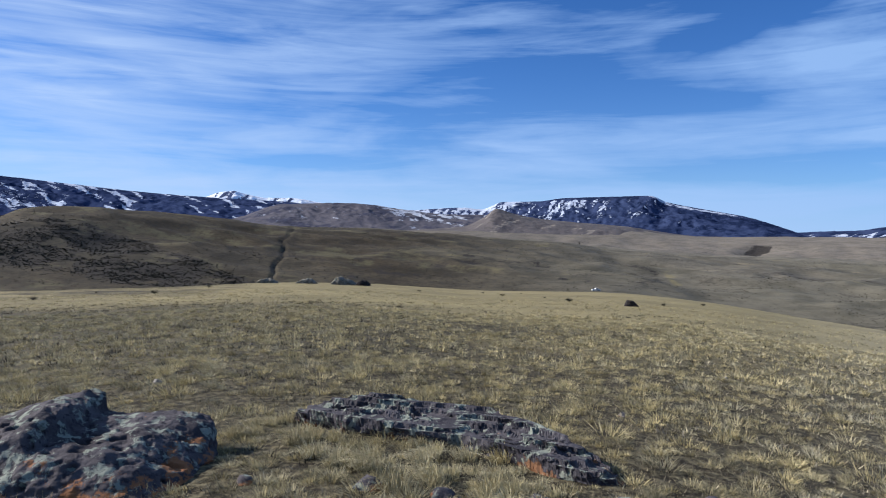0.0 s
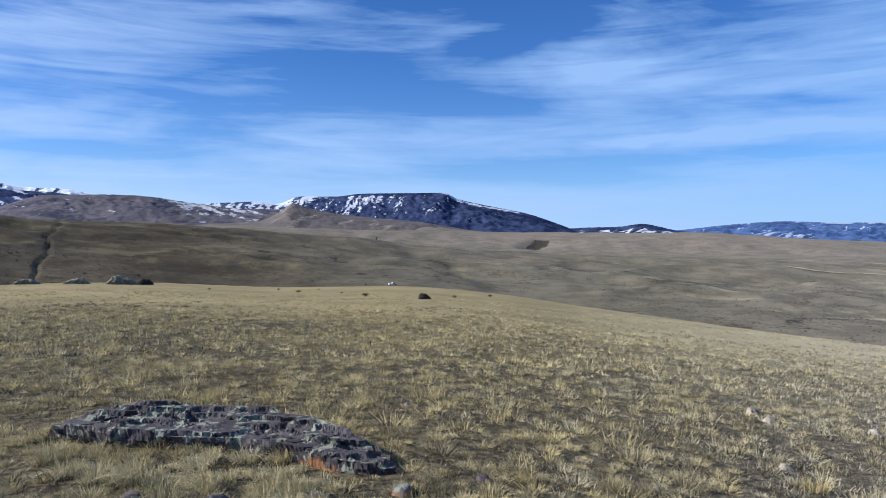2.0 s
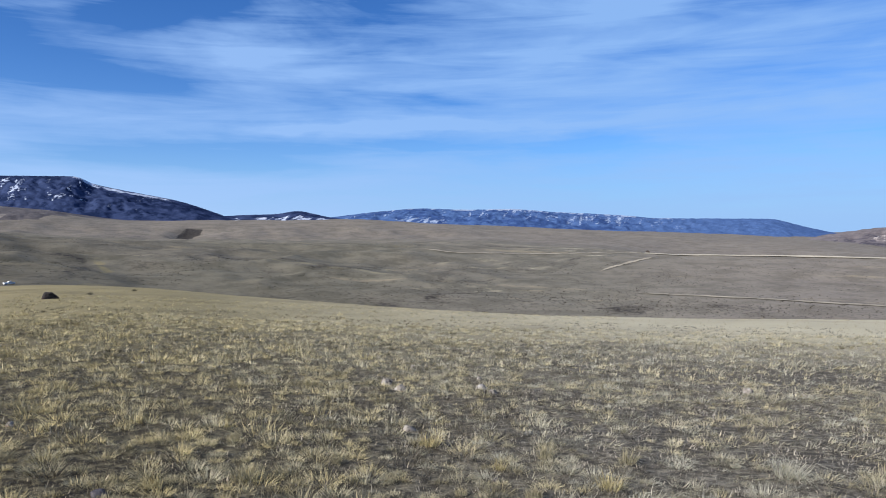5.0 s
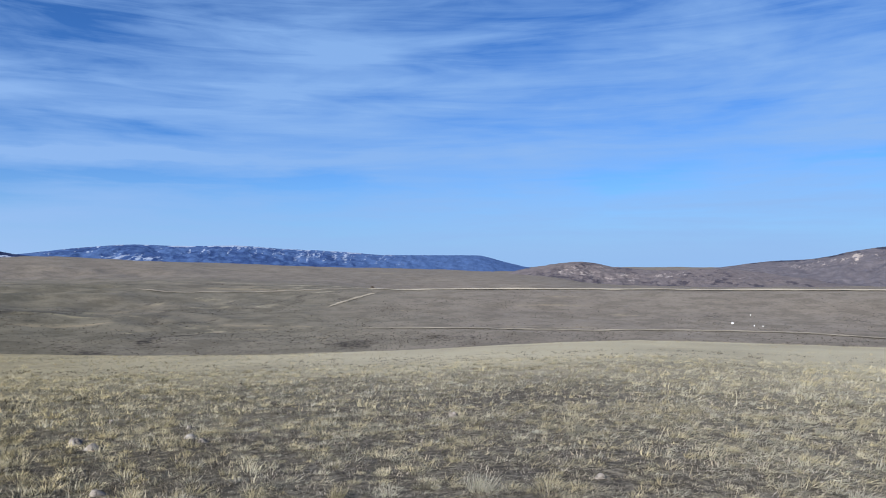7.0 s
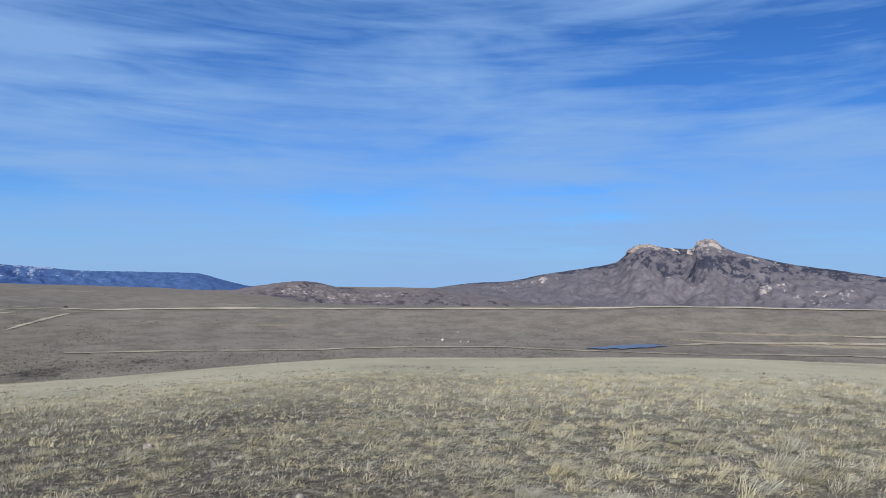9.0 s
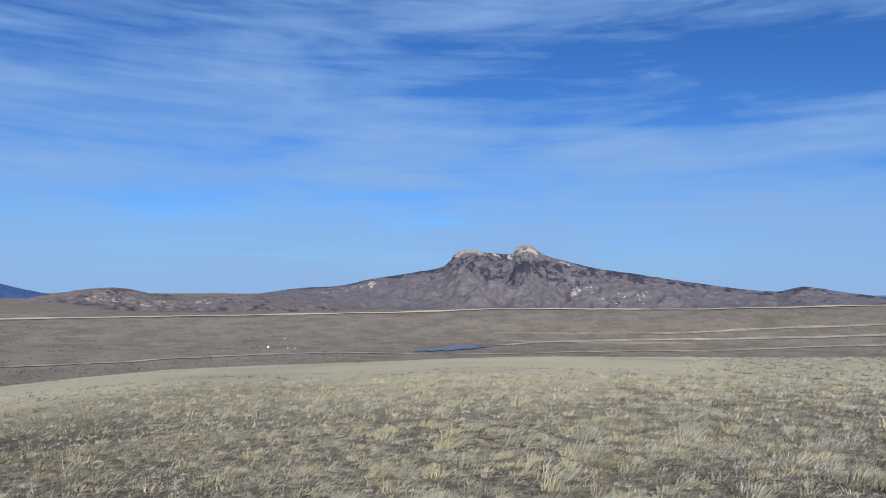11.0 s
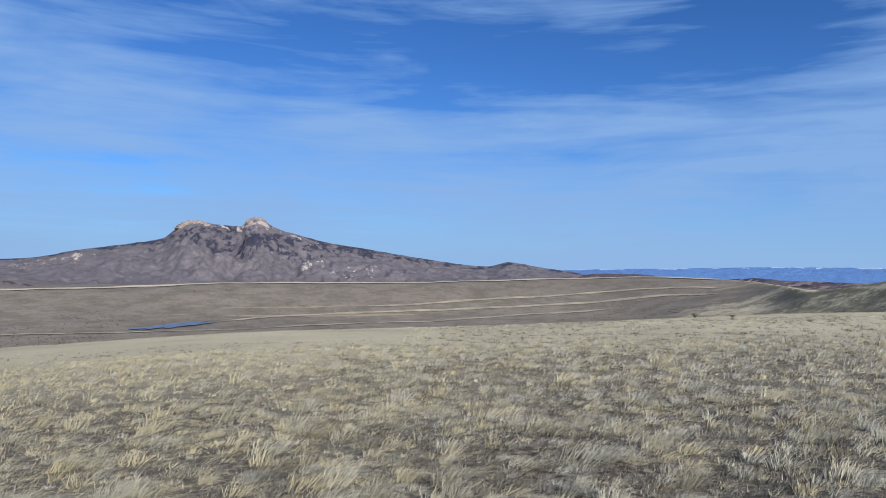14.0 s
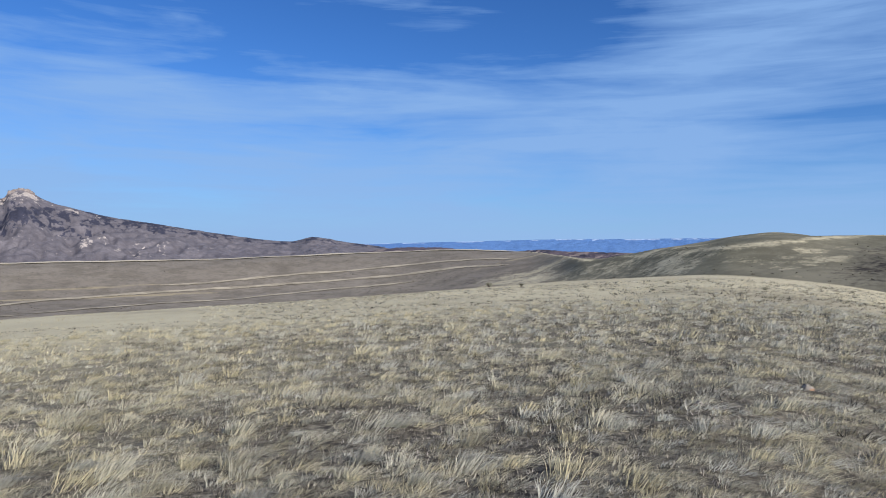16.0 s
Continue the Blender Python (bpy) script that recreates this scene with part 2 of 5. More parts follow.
# each line of the land: heading in degrees (left of the first view is plus), metres away, metres above the hilltop
BROW = [(-180, 95, -5.1), (-174, 105, -4.2), (-167.5, 115, -4.1), (-160, 110, -4.8), (-150, 95, -5.4), (-140, 85, -6.0), (-127, 80, -6.7), (-112, 75, -6.8),
        (-97, 70, -7.0), (-84, 68, -7.0), (-74, 64, -7.1), (-65, 62, -7.3), (-57, 62, -7.4), (-47, 72, -8.4), (-38, 90, -9.8), (-29, 115, -11.1),
        (-21, 150, -12.3), (-13, 190, -14.2), (-4, 170, -12.4), (1.5, 150, -10.1), (6, 140, -8.6), (14, 130, -7.3), (24, 115, -6.6), (33, 110, -6.1),
        (60, 100, -4), (120, 90, -3), (180, 95, -5.1)]
FOOT = [(-180, 260, -22), (-170, 280, -24), (-160, 330, -34), (-150, 400, -40), (-140, 430, -52), (-125, 430, -58), (-57, 380, -58), (-45, 380, -56),
        (-33, 400, -52), (-22, 420, -44), (-13, 430, -32.6), (-4, 420, -34), (10, 400, -30), (24, 380, -27), (33, 380, -26), (60, 350, -28),
        (120, 300, -25), (180, 260, -22)]
FLOOR = [(-180, 360, -12), (-168, 380, -14), (-160, 430, -25), (-150, 540, -36), (-140, 620, -51), (-125, 640, -59.5), (-104, 650, -60), (-85, 640, -59),
         (-57, 600, -56), (-45, 560, -52), (-33, 560, -44), (-22, 560, -38), (-13, 560, -30), (-4, 540, -26), (10, 520, -20), (24, 500, -10),
         (33, 500, -6), (60, 480, -10), (120, 450, -15), (180, 360, -12)]
CREST = [(-180, 500, 3.7), (-176, 500, 3.4), (-171, 500, 6.7), (-168, 500, 4.1), (-165.9, 510, 0.4), (-162.6, 515, -5.4), (-159.5, 525, -12.1),
         (-156.8, 545, -16.5), (-151.6, 800, -16.6), (-147.8, 850, -17.1), (-136, 900, -25.7), (-122.7, 900, -34.4), (-111.5, 900, -37),
         (-99.5, 900, -43.8), (-88, 900, -46.5), (-78, 900, -47.3), (-65, 900, -47.6), (-58, 950, -44), (-47, 1000, -37), (-33, 950, -34.2),
         (-23.3, 950, -29), (-14.8, 950, -20.8), (-10.2, 930, -11.4), (-5.5, 900, -5.2), (1.6, 870, 4.5), (8.7, 820, 10.3), (13.3, 800, 10.7),
         (17.8, 780, 17.7), (24, 740, 24.7), (28.6, 720, 26.9), (31.8, 700, 24.3), (33.5, 690, 16.5)]
CREST_BACK = [(60, 700, 5), (120, 600, 0), (180, 500, 3.7)]
BEHIND = [(-180, -12), (-157, -12), (-150, -14), (-130, -22), (-66, -20), (-58, -6), (-30, -5), (0, -10), (35, -14), (180, -12)]
SECOND = [(-180, -30), (-165, -60), (-157, -70), (-150, -60), (-140, -70), (-125, -80), (-100, -86), (-85, -88), (-74, -59), (-69, -57), (-60, -41), (-55, -34),
          (-50, -31), (-47, -20), (-41, -8), (-38, -3.2), (-33, -5), (-26, -4.5), (-23, -3.7), (-19.2, 2.6), (-14.8, 15), (-8.4, 16), (-6, 16),
          (-4.6, 15), (-3.2, 15), (-1.7, 14), (4, 12), (11, 16), (20, 25), (40, 20), (90, 0), (180, -30)]
PLAIN = [(-180, -80), (-140, -95), (-130, -125), (-75, -125), (-66, -90), (-60, -75), (-50, -45), (-40, -25), (-30, -15), (0, 0), (33, 10), (90, -20), (180, -80)]
RIM = [(-180, -100), (-160, -108), (-140, -105), (-120, -112), (-75, -110), (-60, -90), (-35, -15), (0, 10), (33, 20), (90, -50), (180, -100)]


# the crest of a spur on the neighbouring hill: heading, metres away
SPUR = [(-184, 492), (-178, 485), (-175.5, 474), (-171.9, 438), (-168, 430), (-165, 452), (-161.7, 481), (-156.8, 560), (-150, 640)]


POND = (583.0, -178.0, -59.9)


def along_line(az, line, col):
    return curve_through(az, [k[0] for k in line], [k[col] for k in line])


def land_height(az, r):
    """The ground's height at a heading in degrees and a distance in metres."""
    az, r = np.broadcast_arrays(np.asarray(az, float), np.asarray(r, float))
    shape, az, r = az.shape, az.ravel(), r.ravel()
    crest = CREST + CREST_BACK
    d1, z1 = along_line(az, BROW, 1), along_line(az, BROW, 2)
    d4, z4 = along_line(az, crest, 1), along_line(az, crest, 2)
    zero = np.zeros_like(az)
    xs = np.array([zero, d1 * 0.45, d1, along_line(az, FOOT, 1), along_line(az, FLOOR, 1), d4, d4 * 1.25, zero + 1700, zero + 3000, zero + 4960])
    ys = np.array([zero, z1 * 0.45, z1, along_line(az, FOOT, 2), along_line(az, FLOOR, 2), z4, z4 + along_line(az, BEHIND, 1),
                   along_line(az, SECOND, 1), along_line(az, PLAIN, 1), along_line(az, RIM, 1)])
    h = np.diff(xs, axis=0)
    d = np.diff(ys, axis=0) / h
    m = np.zeros_like(xs)
    m[0], m[-1] = d[0], d[-1]
    prod = d[:-1] * d[1:]
    m[1:-1] = np.where(prod > 0, 2 * prod / np.where(prod > 0, d[:-1] + d[1:], 1), 0)
    i = np.clip((xs[1:-1] < r).sum(axis=0), 0, len(h) - 1)
    k = np.arange(len(az))
    u = np.clip((r - xs[i, k]) / h[i, k], 0, 1)
    z = (ys[i, k] * (1 + 2 * u) * (1 - u) ** 2 + ys[i + 1, k] * u * u * (3 - 2 * u) + h[i, k] * u * (1 - u) * (m[i, k] * (1 - u) - m[i + 1, k] * u))
    x, y = -r * np.sin(np.radians(az)), r * np.cos(np.radians(az))
    z += 0.07 * rough2(x / 2.2, y / 2.2, 3) * np.clip(r / 3, 0, 1)
    z += np.clip((r - 20) / 300, 0, 1) * 1.3 * rough2(x / 60, y / 60, 4) * np.where(r < 280, 0.35, 1.0)
    z += np.clip((r - 950) / 600, 0, 1) * 5 * rough2(x / 230, y / 230, 5)
    # low rolling swells before the crest
    z += 2.4 * rough2(x / 150 + 3, y / 110, 3) * np.clip((r - 430) / 120, 0, 1) * np.clip((az + 62) / 15, 0, 1) * np.clip((1100 - r) / 80, 0, 1) * (1 - np.exp(-((r - d4) / 70) ** 2))
    # folds run down the slopes
    fold = 1 - 2 * np.abs(rough2(x / 105 + 5, y / 80 + 2, 3, 0.5))
    z += 5.5 * fold * np.clip((r - 430) / 120, 0, 1) * np.clip((az + 58) / 15, 0, 1) * np.clip((40 - az) / 5, 0, 1) * np.clip((1500 - r) / 80, 0, 1) * (1 - np.exp(-((r - d4) / 60) ** 2))
    spur = along_line(az, SPUR, 1)
    on = np.clip((-160 - az) / 6, 0, 1)
    z += on * (1.6 * np.exp(-((r - spur) / 24) ** 2) - 1.6 * np.exp(-((r - spur - 48) / 24) ** 2))
    z -= gully_depth(az, r)
    # the pond's flat bed
    wet = np.exp(-(((x - POND[0]) / 42) ** 2 + ((y - POND[1]) / 62) ** 2) ** 2)
    z = z * (1 - wet) + (POND[2] - 0.9) * wet
    return z.reshape(shape)


def gully_depth(az, r):
    """A brushy draw on the near brown hill and a hollow on the plain behind it."""
    line = 14.1 - 1.9 * np.clip((r - 430) / 330, 0, 1) + (0.22 * np.sin(r / 23) + 0.12 * np.sin(r / 9.5))
    draw = np.exp(-((az - line) * r / 57.3 / 1.3) ** 2) * np.clip((r - 400) / 50, 0, 1) * np.clip((800 - r) / 80, 0, 1)
    hollow = np.exp(-((az + 24.6) / 1.3) ** 2 - ((r - 1340 + 40 * (az + 24.6)) / 70) ** 2)
    return 1.5 * draw + 9.0 * hollow


def hump_between(x, lo, hi):
    return np.clip((x - lo) / 3, 0, 1) * np.clip((hi - x) / 3, 0, 1)


def brush_shade_cover(az, r):
    line = 14.1 - 1.9 * np.clip((r - 430) / 330, 0, 1) + (0.22 * np.sin(r / 23) + 0.12 * np.sin(r / 9.5))
    draw = 0.5 * np.exp(-((az - line) * r / 57.3 / 0.5) ** 2) * np.clip((r - 400) / 40, 0, 1) * np.clip((800 - r) / 60, 0, 1)
    up = np.clip((r - 1130) / 330, 0, 1)
    wedge = np.clip((-23.3 - 1.4 * np.clip(2 * up - 0.9, 0, 1) - az) * 5, 0, 1) * np.clip((az + 24.5 + 1.7 * up) * 7, 0, 1)
    hollow = wedge * np.clip((r - 1120) / 15, 0, 1) * np.clip((1460 - r) / 25, 0, 1)
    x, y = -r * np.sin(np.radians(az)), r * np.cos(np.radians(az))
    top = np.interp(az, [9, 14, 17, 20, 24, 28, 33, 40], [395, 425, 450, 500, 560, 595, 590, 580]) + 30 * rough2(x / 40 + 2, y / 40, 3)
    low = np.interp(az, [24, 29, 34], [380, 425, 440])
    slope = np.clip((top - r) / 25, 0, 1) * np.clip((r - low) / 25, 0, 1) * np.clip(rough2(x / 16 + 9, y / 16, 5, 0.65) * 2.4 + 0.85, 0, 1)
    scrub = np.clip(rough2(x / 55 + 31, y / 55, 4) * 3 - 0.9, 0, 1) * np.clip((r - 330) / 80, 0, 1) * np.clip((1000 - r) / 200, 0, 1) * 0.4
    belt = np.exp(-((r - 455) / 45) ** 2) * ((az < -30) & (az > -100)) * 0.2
    # the neighbouring hill's shaded side, painted in as dark cover
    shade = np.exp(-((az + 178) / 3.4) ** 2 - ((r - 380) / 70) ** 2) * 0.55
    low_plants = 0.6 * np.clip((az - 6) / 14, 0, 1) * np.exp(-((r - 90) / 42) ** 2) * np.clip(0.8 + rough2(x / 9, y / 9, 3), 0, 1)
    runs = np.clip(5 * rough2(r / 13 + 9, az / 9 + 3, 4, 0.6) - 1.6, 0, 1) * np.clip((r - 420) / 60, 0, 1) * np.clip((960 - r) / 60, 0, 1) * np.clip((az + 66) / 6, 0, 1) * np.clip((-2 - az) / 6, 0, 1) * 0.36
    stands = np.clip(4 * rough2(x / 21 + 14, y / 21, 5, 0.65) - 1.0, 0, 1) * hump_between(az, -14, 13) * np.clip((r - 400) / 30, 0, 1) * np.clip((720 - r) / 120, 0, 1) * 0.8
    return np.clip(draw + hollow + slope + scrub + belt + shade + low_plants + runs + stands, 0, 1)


def mesh_object(name, verts, faces, mat, smooth=True):
    me = bpy.data.meshes.new(name)
    verts, faces = np.asarray(verts, np.float32), np.asarray(faces, np.int32)
    me.vertices.add(len(verts))
    me.vertices.foreach_set("co", verts.ravel())
    n = faces.shape[1]
    me.loops.add(faces.size)
    me.loops.foreach_set("vertex_index", faces.ravel())
    me.polygons.add(len(faces))
    me.polygons.foreach_set("loop_start", np.arange(0, faces.size, n, dtype=np.int32))
    me.polygons.foreach_set("use_smooth", np.full(len(faces), smooth))
    me.update(calc_edges=True)
    me.validate()
    me.materials.append(mat)
    return new(name, me)


def store(ob, name, values):
    ob.data.attributes.new(name, "FLOAT", "POINT").data.foreach_set("value", np.asarray(values, np.float32).ravel())


def grid_faces(rows, cols, wrap=False):
    i, j = np.meshgrid(np.arange(rows - 1), np.arange(cols if wrap else cols - 1), indexing="ij")
    p, q = (i * cols + j).ravel(), (i * cols + (j + 1) % cols).ravel()
    return np.stack([p, q, q + cols, p + cols], axis=1)


def polar(az, r, z):
    a = np.radians(az)
    return np.stack([-r * np.sin(a), r * np.cos(a), z + 0 * r], axis=-1)


def hump(x, middle, half):
    return np.exp(-((x - middle) / half) ** 2)


# how far the open, tufted grass reaches before the smooth straw begins
MAT_EDGE = [(-180, 34), (-150, 30), (-125, 22), (-100, 25), (-60, 27), (-30, 28), (0, 31), (14, 38), (30, 46), (180, 24)]


def combed(az):
    """The share of thick, wind-combed grass by heading."""
    return np.clip((-az - 74) / 16, 0, 1) * np.clip((az + 118) / 15, 0, 1)


def make_ground():
    az = np.concatenate([np.arange(-179.8, -34, 0.4), np.arange(-34, 38, 0.2), np.arange(38, 180, 2.0)])[::-1]
    r = np.concatenate([[0.02], np.geomspace(0.6, 300, 80), np.geomspace(304, 1000, 110), np.geomspace(1012, 4960, 66)])
    A, Rr = np.meshgrid(az, r)
    z = land_height(A, Rr)
    ob = mesh_object("ground", polar(A, Rr, z).reshape(-1, 3), grid_faces(len(r), len(az), True), GROUND)
    x, y = -Rr * np.sin(np.radians(A)), Rr * np.cos(np.radians(A))
    d1 = along_line(A.ravel(), BROW, 1).reshape(A.shape)
    near = np.clip((d1 * 1.7 - Rr) / (d1 * 0.5), 0, 1)
    crest = along_line(A.ravel(), CREST + CREST_BACK, 1).reshape(A.shape)
    rim = np.exp(-((Rr - crest) / 16) ** 2) * np.where((A < -62) & (A > -157), 0.85, np.where(A < -157, 0.28, np.where(A < 14, 0.42, 0.10)))
    # faint swales and their brushy shoulders wind over the hills
    swale = rough2(x / 210 + 11, y / 120 + 4, 3, 0.5)
    rolling = np.clip((A + 66) / 8, 0, 1) * np.clip((Rr - 420) / 60, 0, 1) * np.clip((1500 - Rr) / 300, 0, 1)
    lane = 0.55 * rolling * np.exp(-(swale / 0.022) ** 2) * np.clip(0.5 + 1.5 * rough2(x / 90, y / 90 + 6, 3), 0, 1)
    spur = np.clip((-156 - A) / 3, 0, 1) * 0.6 * np.exp(-((Rr - along_line(A.ravel(), SPUR, 1).reshape(A.shape) + 3) / 9) ** 2)
    right = np.clip((-154 - A) / 4, 0, 1) * np.clip((900 - Rr) / 100, 0, 1) * np.clip(0.02 + 1.1 * rough2(x / 40, y / 30, 6, 0.66), 0, 0.5)
    # straw flanks, grass share raised to brighten slopes turned from the sun
    right = right + (0.28 * hump(A, -161, 4.5) + 0.55 * hump(A, -151, 4)) * np.clip((Rr - 330) / 60, 0, 1) * np.clip((640 - Rr) / 60, 0, 1)
    hills = np.clip((A + 30) / 30, 0, 1) * np.clip((Rr - 300) / 100, 0, 1) * np.clip((1000 - Rr) / 100, 0, 1) * np.clip(1.2 * rough2(x / 34 + 5, y / 34, 6, 0.68) + 0.05, 0, 0.6)
    fed = np.clip((A - 27) / 3, 0, 1) * np.exp(-((Rr - 400) / 40) ** 2) * 0.3
    old = 0.55 * np.clip((A - 8) / 8, 0, 1) * np.clip((Rr - 380) / 60, 0, 1) * np.clip((800 - Rr) / 60, 0, 1) * np.clip(2.2 * rough2(x / 26 + 8, y / 26, 6, 0.66) - 0.05, 0, 1)
    store(ob, "grass", np.clip(np.maximum.reduce([near, rim, spur, right, hills, fed, old, lane]), 0, 1))
    # alkali and grass strips lie across the basin's slope
    away, across = x * 0.906 - y * 0.423, x * 0.423 + y * 0.906
    lines = np.clip(5 * rough2(away / 17 + 3, across / 420 + 7, 3) - 2.0, 0, 1)
    lines = lines * np.clip((-98 - A) / 12, 0, 1) * np.clip((A + 162) / 6, 0, 1) + 0.62 * np.clip(4 * rough2(Rr / 17, A / 13, 4, 0.6) - 1.1, 0, 1) * np.clip((A + 98) / 10, 0, 1) * (A < 40)
    store(ob, "strip", np.clip(lines, 0, 1) * np.clip((Rr - 430) / 60, 0, 1) * np.where(Rr < crest * 1.02, 0.8, np.where(A > -66, 0.6, 0.0)))
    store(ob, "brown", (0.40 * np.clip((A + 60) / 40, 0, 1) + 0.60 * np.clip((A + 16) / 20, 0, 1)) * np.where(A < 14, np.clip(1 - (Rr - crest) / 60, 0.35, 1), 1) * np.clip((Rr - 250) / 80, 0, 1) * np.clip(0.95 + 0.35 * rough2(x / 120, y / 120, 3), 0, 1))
    store(ob, "olive", np.clip(0.9 * np.clip((-152 - A) / 4, 0, 1) + (0.45 * np.clip((A + 74) / 18, 0, 1) + 0.20 * np.clip((A + 48) / 10, 0, 1)) * np.clip((1250 - Rr) / 350, 0, 1) + 0.05, 0, 1) * np.clip(1 + 0.5 * rough2(x / 150, y / 150, 3), 0, 1))
    store(ob, "litter", np.maximum(np.clip((-A - 24) / 36, 0, 1), np.clip((A - 70) / 80, 0, 1)))
    store(ob, "brush_shade", np.clip(brush_shade_cover(A.ravel(), Rr.ravel()) + (0.45 * rolling * np.exp(-((swale + 0.06) / 0.03) ** 2)).ravel(), 0, 1))
    store(ob, "bare", np.clip((along_line(A.ravel(), MAT_EDGE, 1).reshape(A.shape) * (1.25 + 0.35 * rough2(x / 9 + 4, y / 9, 3)) - Rr) / 26 + 0.2, 0, 0.95) * (1 - 0.15 * combed(A)) + 0.25 * np.clip(rough2(x / 7, y / 7, 3) * 2, 0, 1) * (Rr < 120))
    return tagged(ob, "dry straw-coloured grassland hill above a grey-brown sagebrush basin", "ground", kind="structure")


ground = make_ground()


def mountain(name, label, mat, away, knots, front, back, cover, spur=0.25, width=140.0, jag=3.0, seed=0.0, step=0.13, power=1.0, crag=0.05, ledge=0.0, swells=()):
    """A range along a line of crest heights; spurs and gullies run down its near face. cover gives the shares of dark woods and of pale rock or snow."""
    lo, hi = knots[0][0], knots[-1][0]
    az = np.arange(lo, hi, step)[::-1]
    u = np.concatenate([np.linspace(0, 1, 84), 1 + np.linspace(0.06, 1, 8)])
    A, U = np.meshgrid(az, u)
    top = curve_through(A.ravel(), [k[0] for k in knots], [k[1] for k in knots]).reshape(A.shape)
    dist = away + np.where(U < 1, (U - 1) * front, (U - 1) * back)
    base = land_height(A, np.minimum(dist, 4950)) - 12
    along = np.radians(A) * away
    down = U * front
    s = 1 - np.abs(rough2(along / width + seed, down / (width * 2.2) + seed, 5, 0.55))
    rise = np.where(U < 1, U ** power, np.clip(2 - U, 0, 1))
    tall = np.maximum(top - base, 0)
    z = base + tall * rise
    z += tall * spur * (s - 0.72) * np.clip(4 * U * (1 - U), 0, 1) * (U < 1)
    crags = 1 - 2 * np.abs(rough2(along / 48 + seed * 3, down / 95, 4, 0.6))
    z += crag * tall * (crags - 0.5) * np.clip(U * U * 1.4, 0, 1) * np.clip(5 * (1 - U), 0, 1) * (U < 1)
    for at, up, half, deep, tall_by in swells:
        cone = np.clip(1 - np.hypot((A - at) / half, (U - up) / deep), 0, 1)
        z += tall_by * (cone * cone * (3 - 2 * cone) * 0.4 + cone * 0.6) * (1 + 0.25 * rough2(along / 60, down / 60, 4))
    z += jag * rough2(along / (width * 0.22), U * 6 + seed, 4, 0.6) * np.clip(tall / 40, 0, 1)
    if ledge:
        # beds of rock crop out as steps
        bed = z + 0.5 * ledge * rough2(along / 160 + 3, down / 160, 3)
        z += 0.15 * ledge * np.sin(6.283 * bed / ledge) * np.clip((U - 0.35) * 3, 0, 1) * np.clip(6 * (1 - U), 0, 1) * np.clip(0.4 + 2 * rough2(along / 220 + seed, down / 220, 3), 0, 1)
    ob = mesh_object(name, polar(A, dist, z).reshape(-1, 3), grid_faces(len(u), len(az)), mat)
    # height share of the whole range, grain across and down the slope, and a slanting streak
    grain = 1.7 * rough2(along / 70 + seed, down / 90 + seed, 5, 0.6)
    slant = 1.9 * rough2((along + 0.35 * down) / 26 + seed, (down - along) / 170, 4, 0.55)
    if ledge:
        slant = 1.9 * rough2(along / 62 + seed, (z + 0.03 * along) / 9 + seed, 5, 0.62)
    dark, pale = cover(A, rise, (z - base.min()) / (z.max() - base.min()), grain, slant, s)
    speck = rough2(along / 18 + 5, (z - base) / 7, 4, 0.7)
    band = np.sin((z - base) / 5.5 + 3 * grain) * np.clip(rough2(along / 130, down / 130 + 8, 2) * 3, 0, 1)
    dark, pale = np.clip(dark, 0, 1), np.clip(pale, 0, 1)
    store(ob, "dark", np.clip(dark + np.where(dark > 0.12, 0.9, 0.25) * speck + 0.22 * band, 0, 1))
    store(ob, "pale", np.clip(pale + np.where(pale > 0.12, 0.45, 0.0) * speck, 0, 1))
    return tagged(ob, label, "mountain")


def wooded_cover(A, rise, high, grain, slant, s):
    drift = 2 * rough2(A * 0.8 + 3, (rise - 0.13 * A) * 8, 6, 0.68)
    open_slope = 0.4 * hump(A, 34, 3.5) * hump(rise, 0.55, 0.2)
    rim = 0.5 * np.clip((rise - 0.94) * 20, 0, 1) * (drift > 0.2)
    return 0.35 + 0.6 * grain, np.clip(drift * 2.2 - 0.55, 0, 1) * np.clip((rise - 0.15) * 5, 0, 1) + rim + open_slope


def mesa_cover(A, rise, high, grain, slant, s):
    fall = 2 * rough2(A * 4.4 + rise * 6.5, rise * 3.4 - A * 0.7, 6, 0.66)      # couloirs slant down to one side
    streaks = np.clip(fall * 2.0 - 0.45 + 0.9 * hump(A, -9.2, 1.0), 0, 1) * hump(A, -9.5, 3.2) * np.clip((rise - 0.45) * 5, 0, 1) * np.clip((0.97 - rise) * 20, 0, 1)
    rim = np.clip((rise - 0.90) * 14, 0, 1) * (hump(A, -4.5, 3.2) + 1.1 * hump(A, -17.4, 0.9)) * np.clip(0.75 + grain, 0, 1)
    edge = hump(rise, 0.93, 0.05) * np.clip((-17.5 - A) / 1.5, 0, 1) * np.clip((A + 25) / 2, 0, 1) * np.clip(0.7 + 1.2 * grain, 0, 1)
    spots = np.clip(0.10 + 0.40 * fall + 0.30 * grain, 0, 0.7) * np.clip((rise - 0.15) * 4, 0, 1) * np.clip((0.95 - rise) * 12, 0, 1) * hump(A, -12, 9)
    left = np.clip(0.45 + 0.7 * fall + 0.5 * grain, 0, 1) * np.clip((A + 7.0) / 2.5, 0, 1) * (rise > 0.45)
    woods = 0.4 + 0.8 * grain + 0.6 * np.clip((rise - 0.95) * 25, 0, 1) * hump(A, -12, 4.0)
    return woods, streaks + rim + edge + spots + left


def peak_snow(A, rise, high, grain, slant, s):
    return 0.3 + grain, 0.75 + 0.6 * (rise - 0.6) + 1.0 * slant


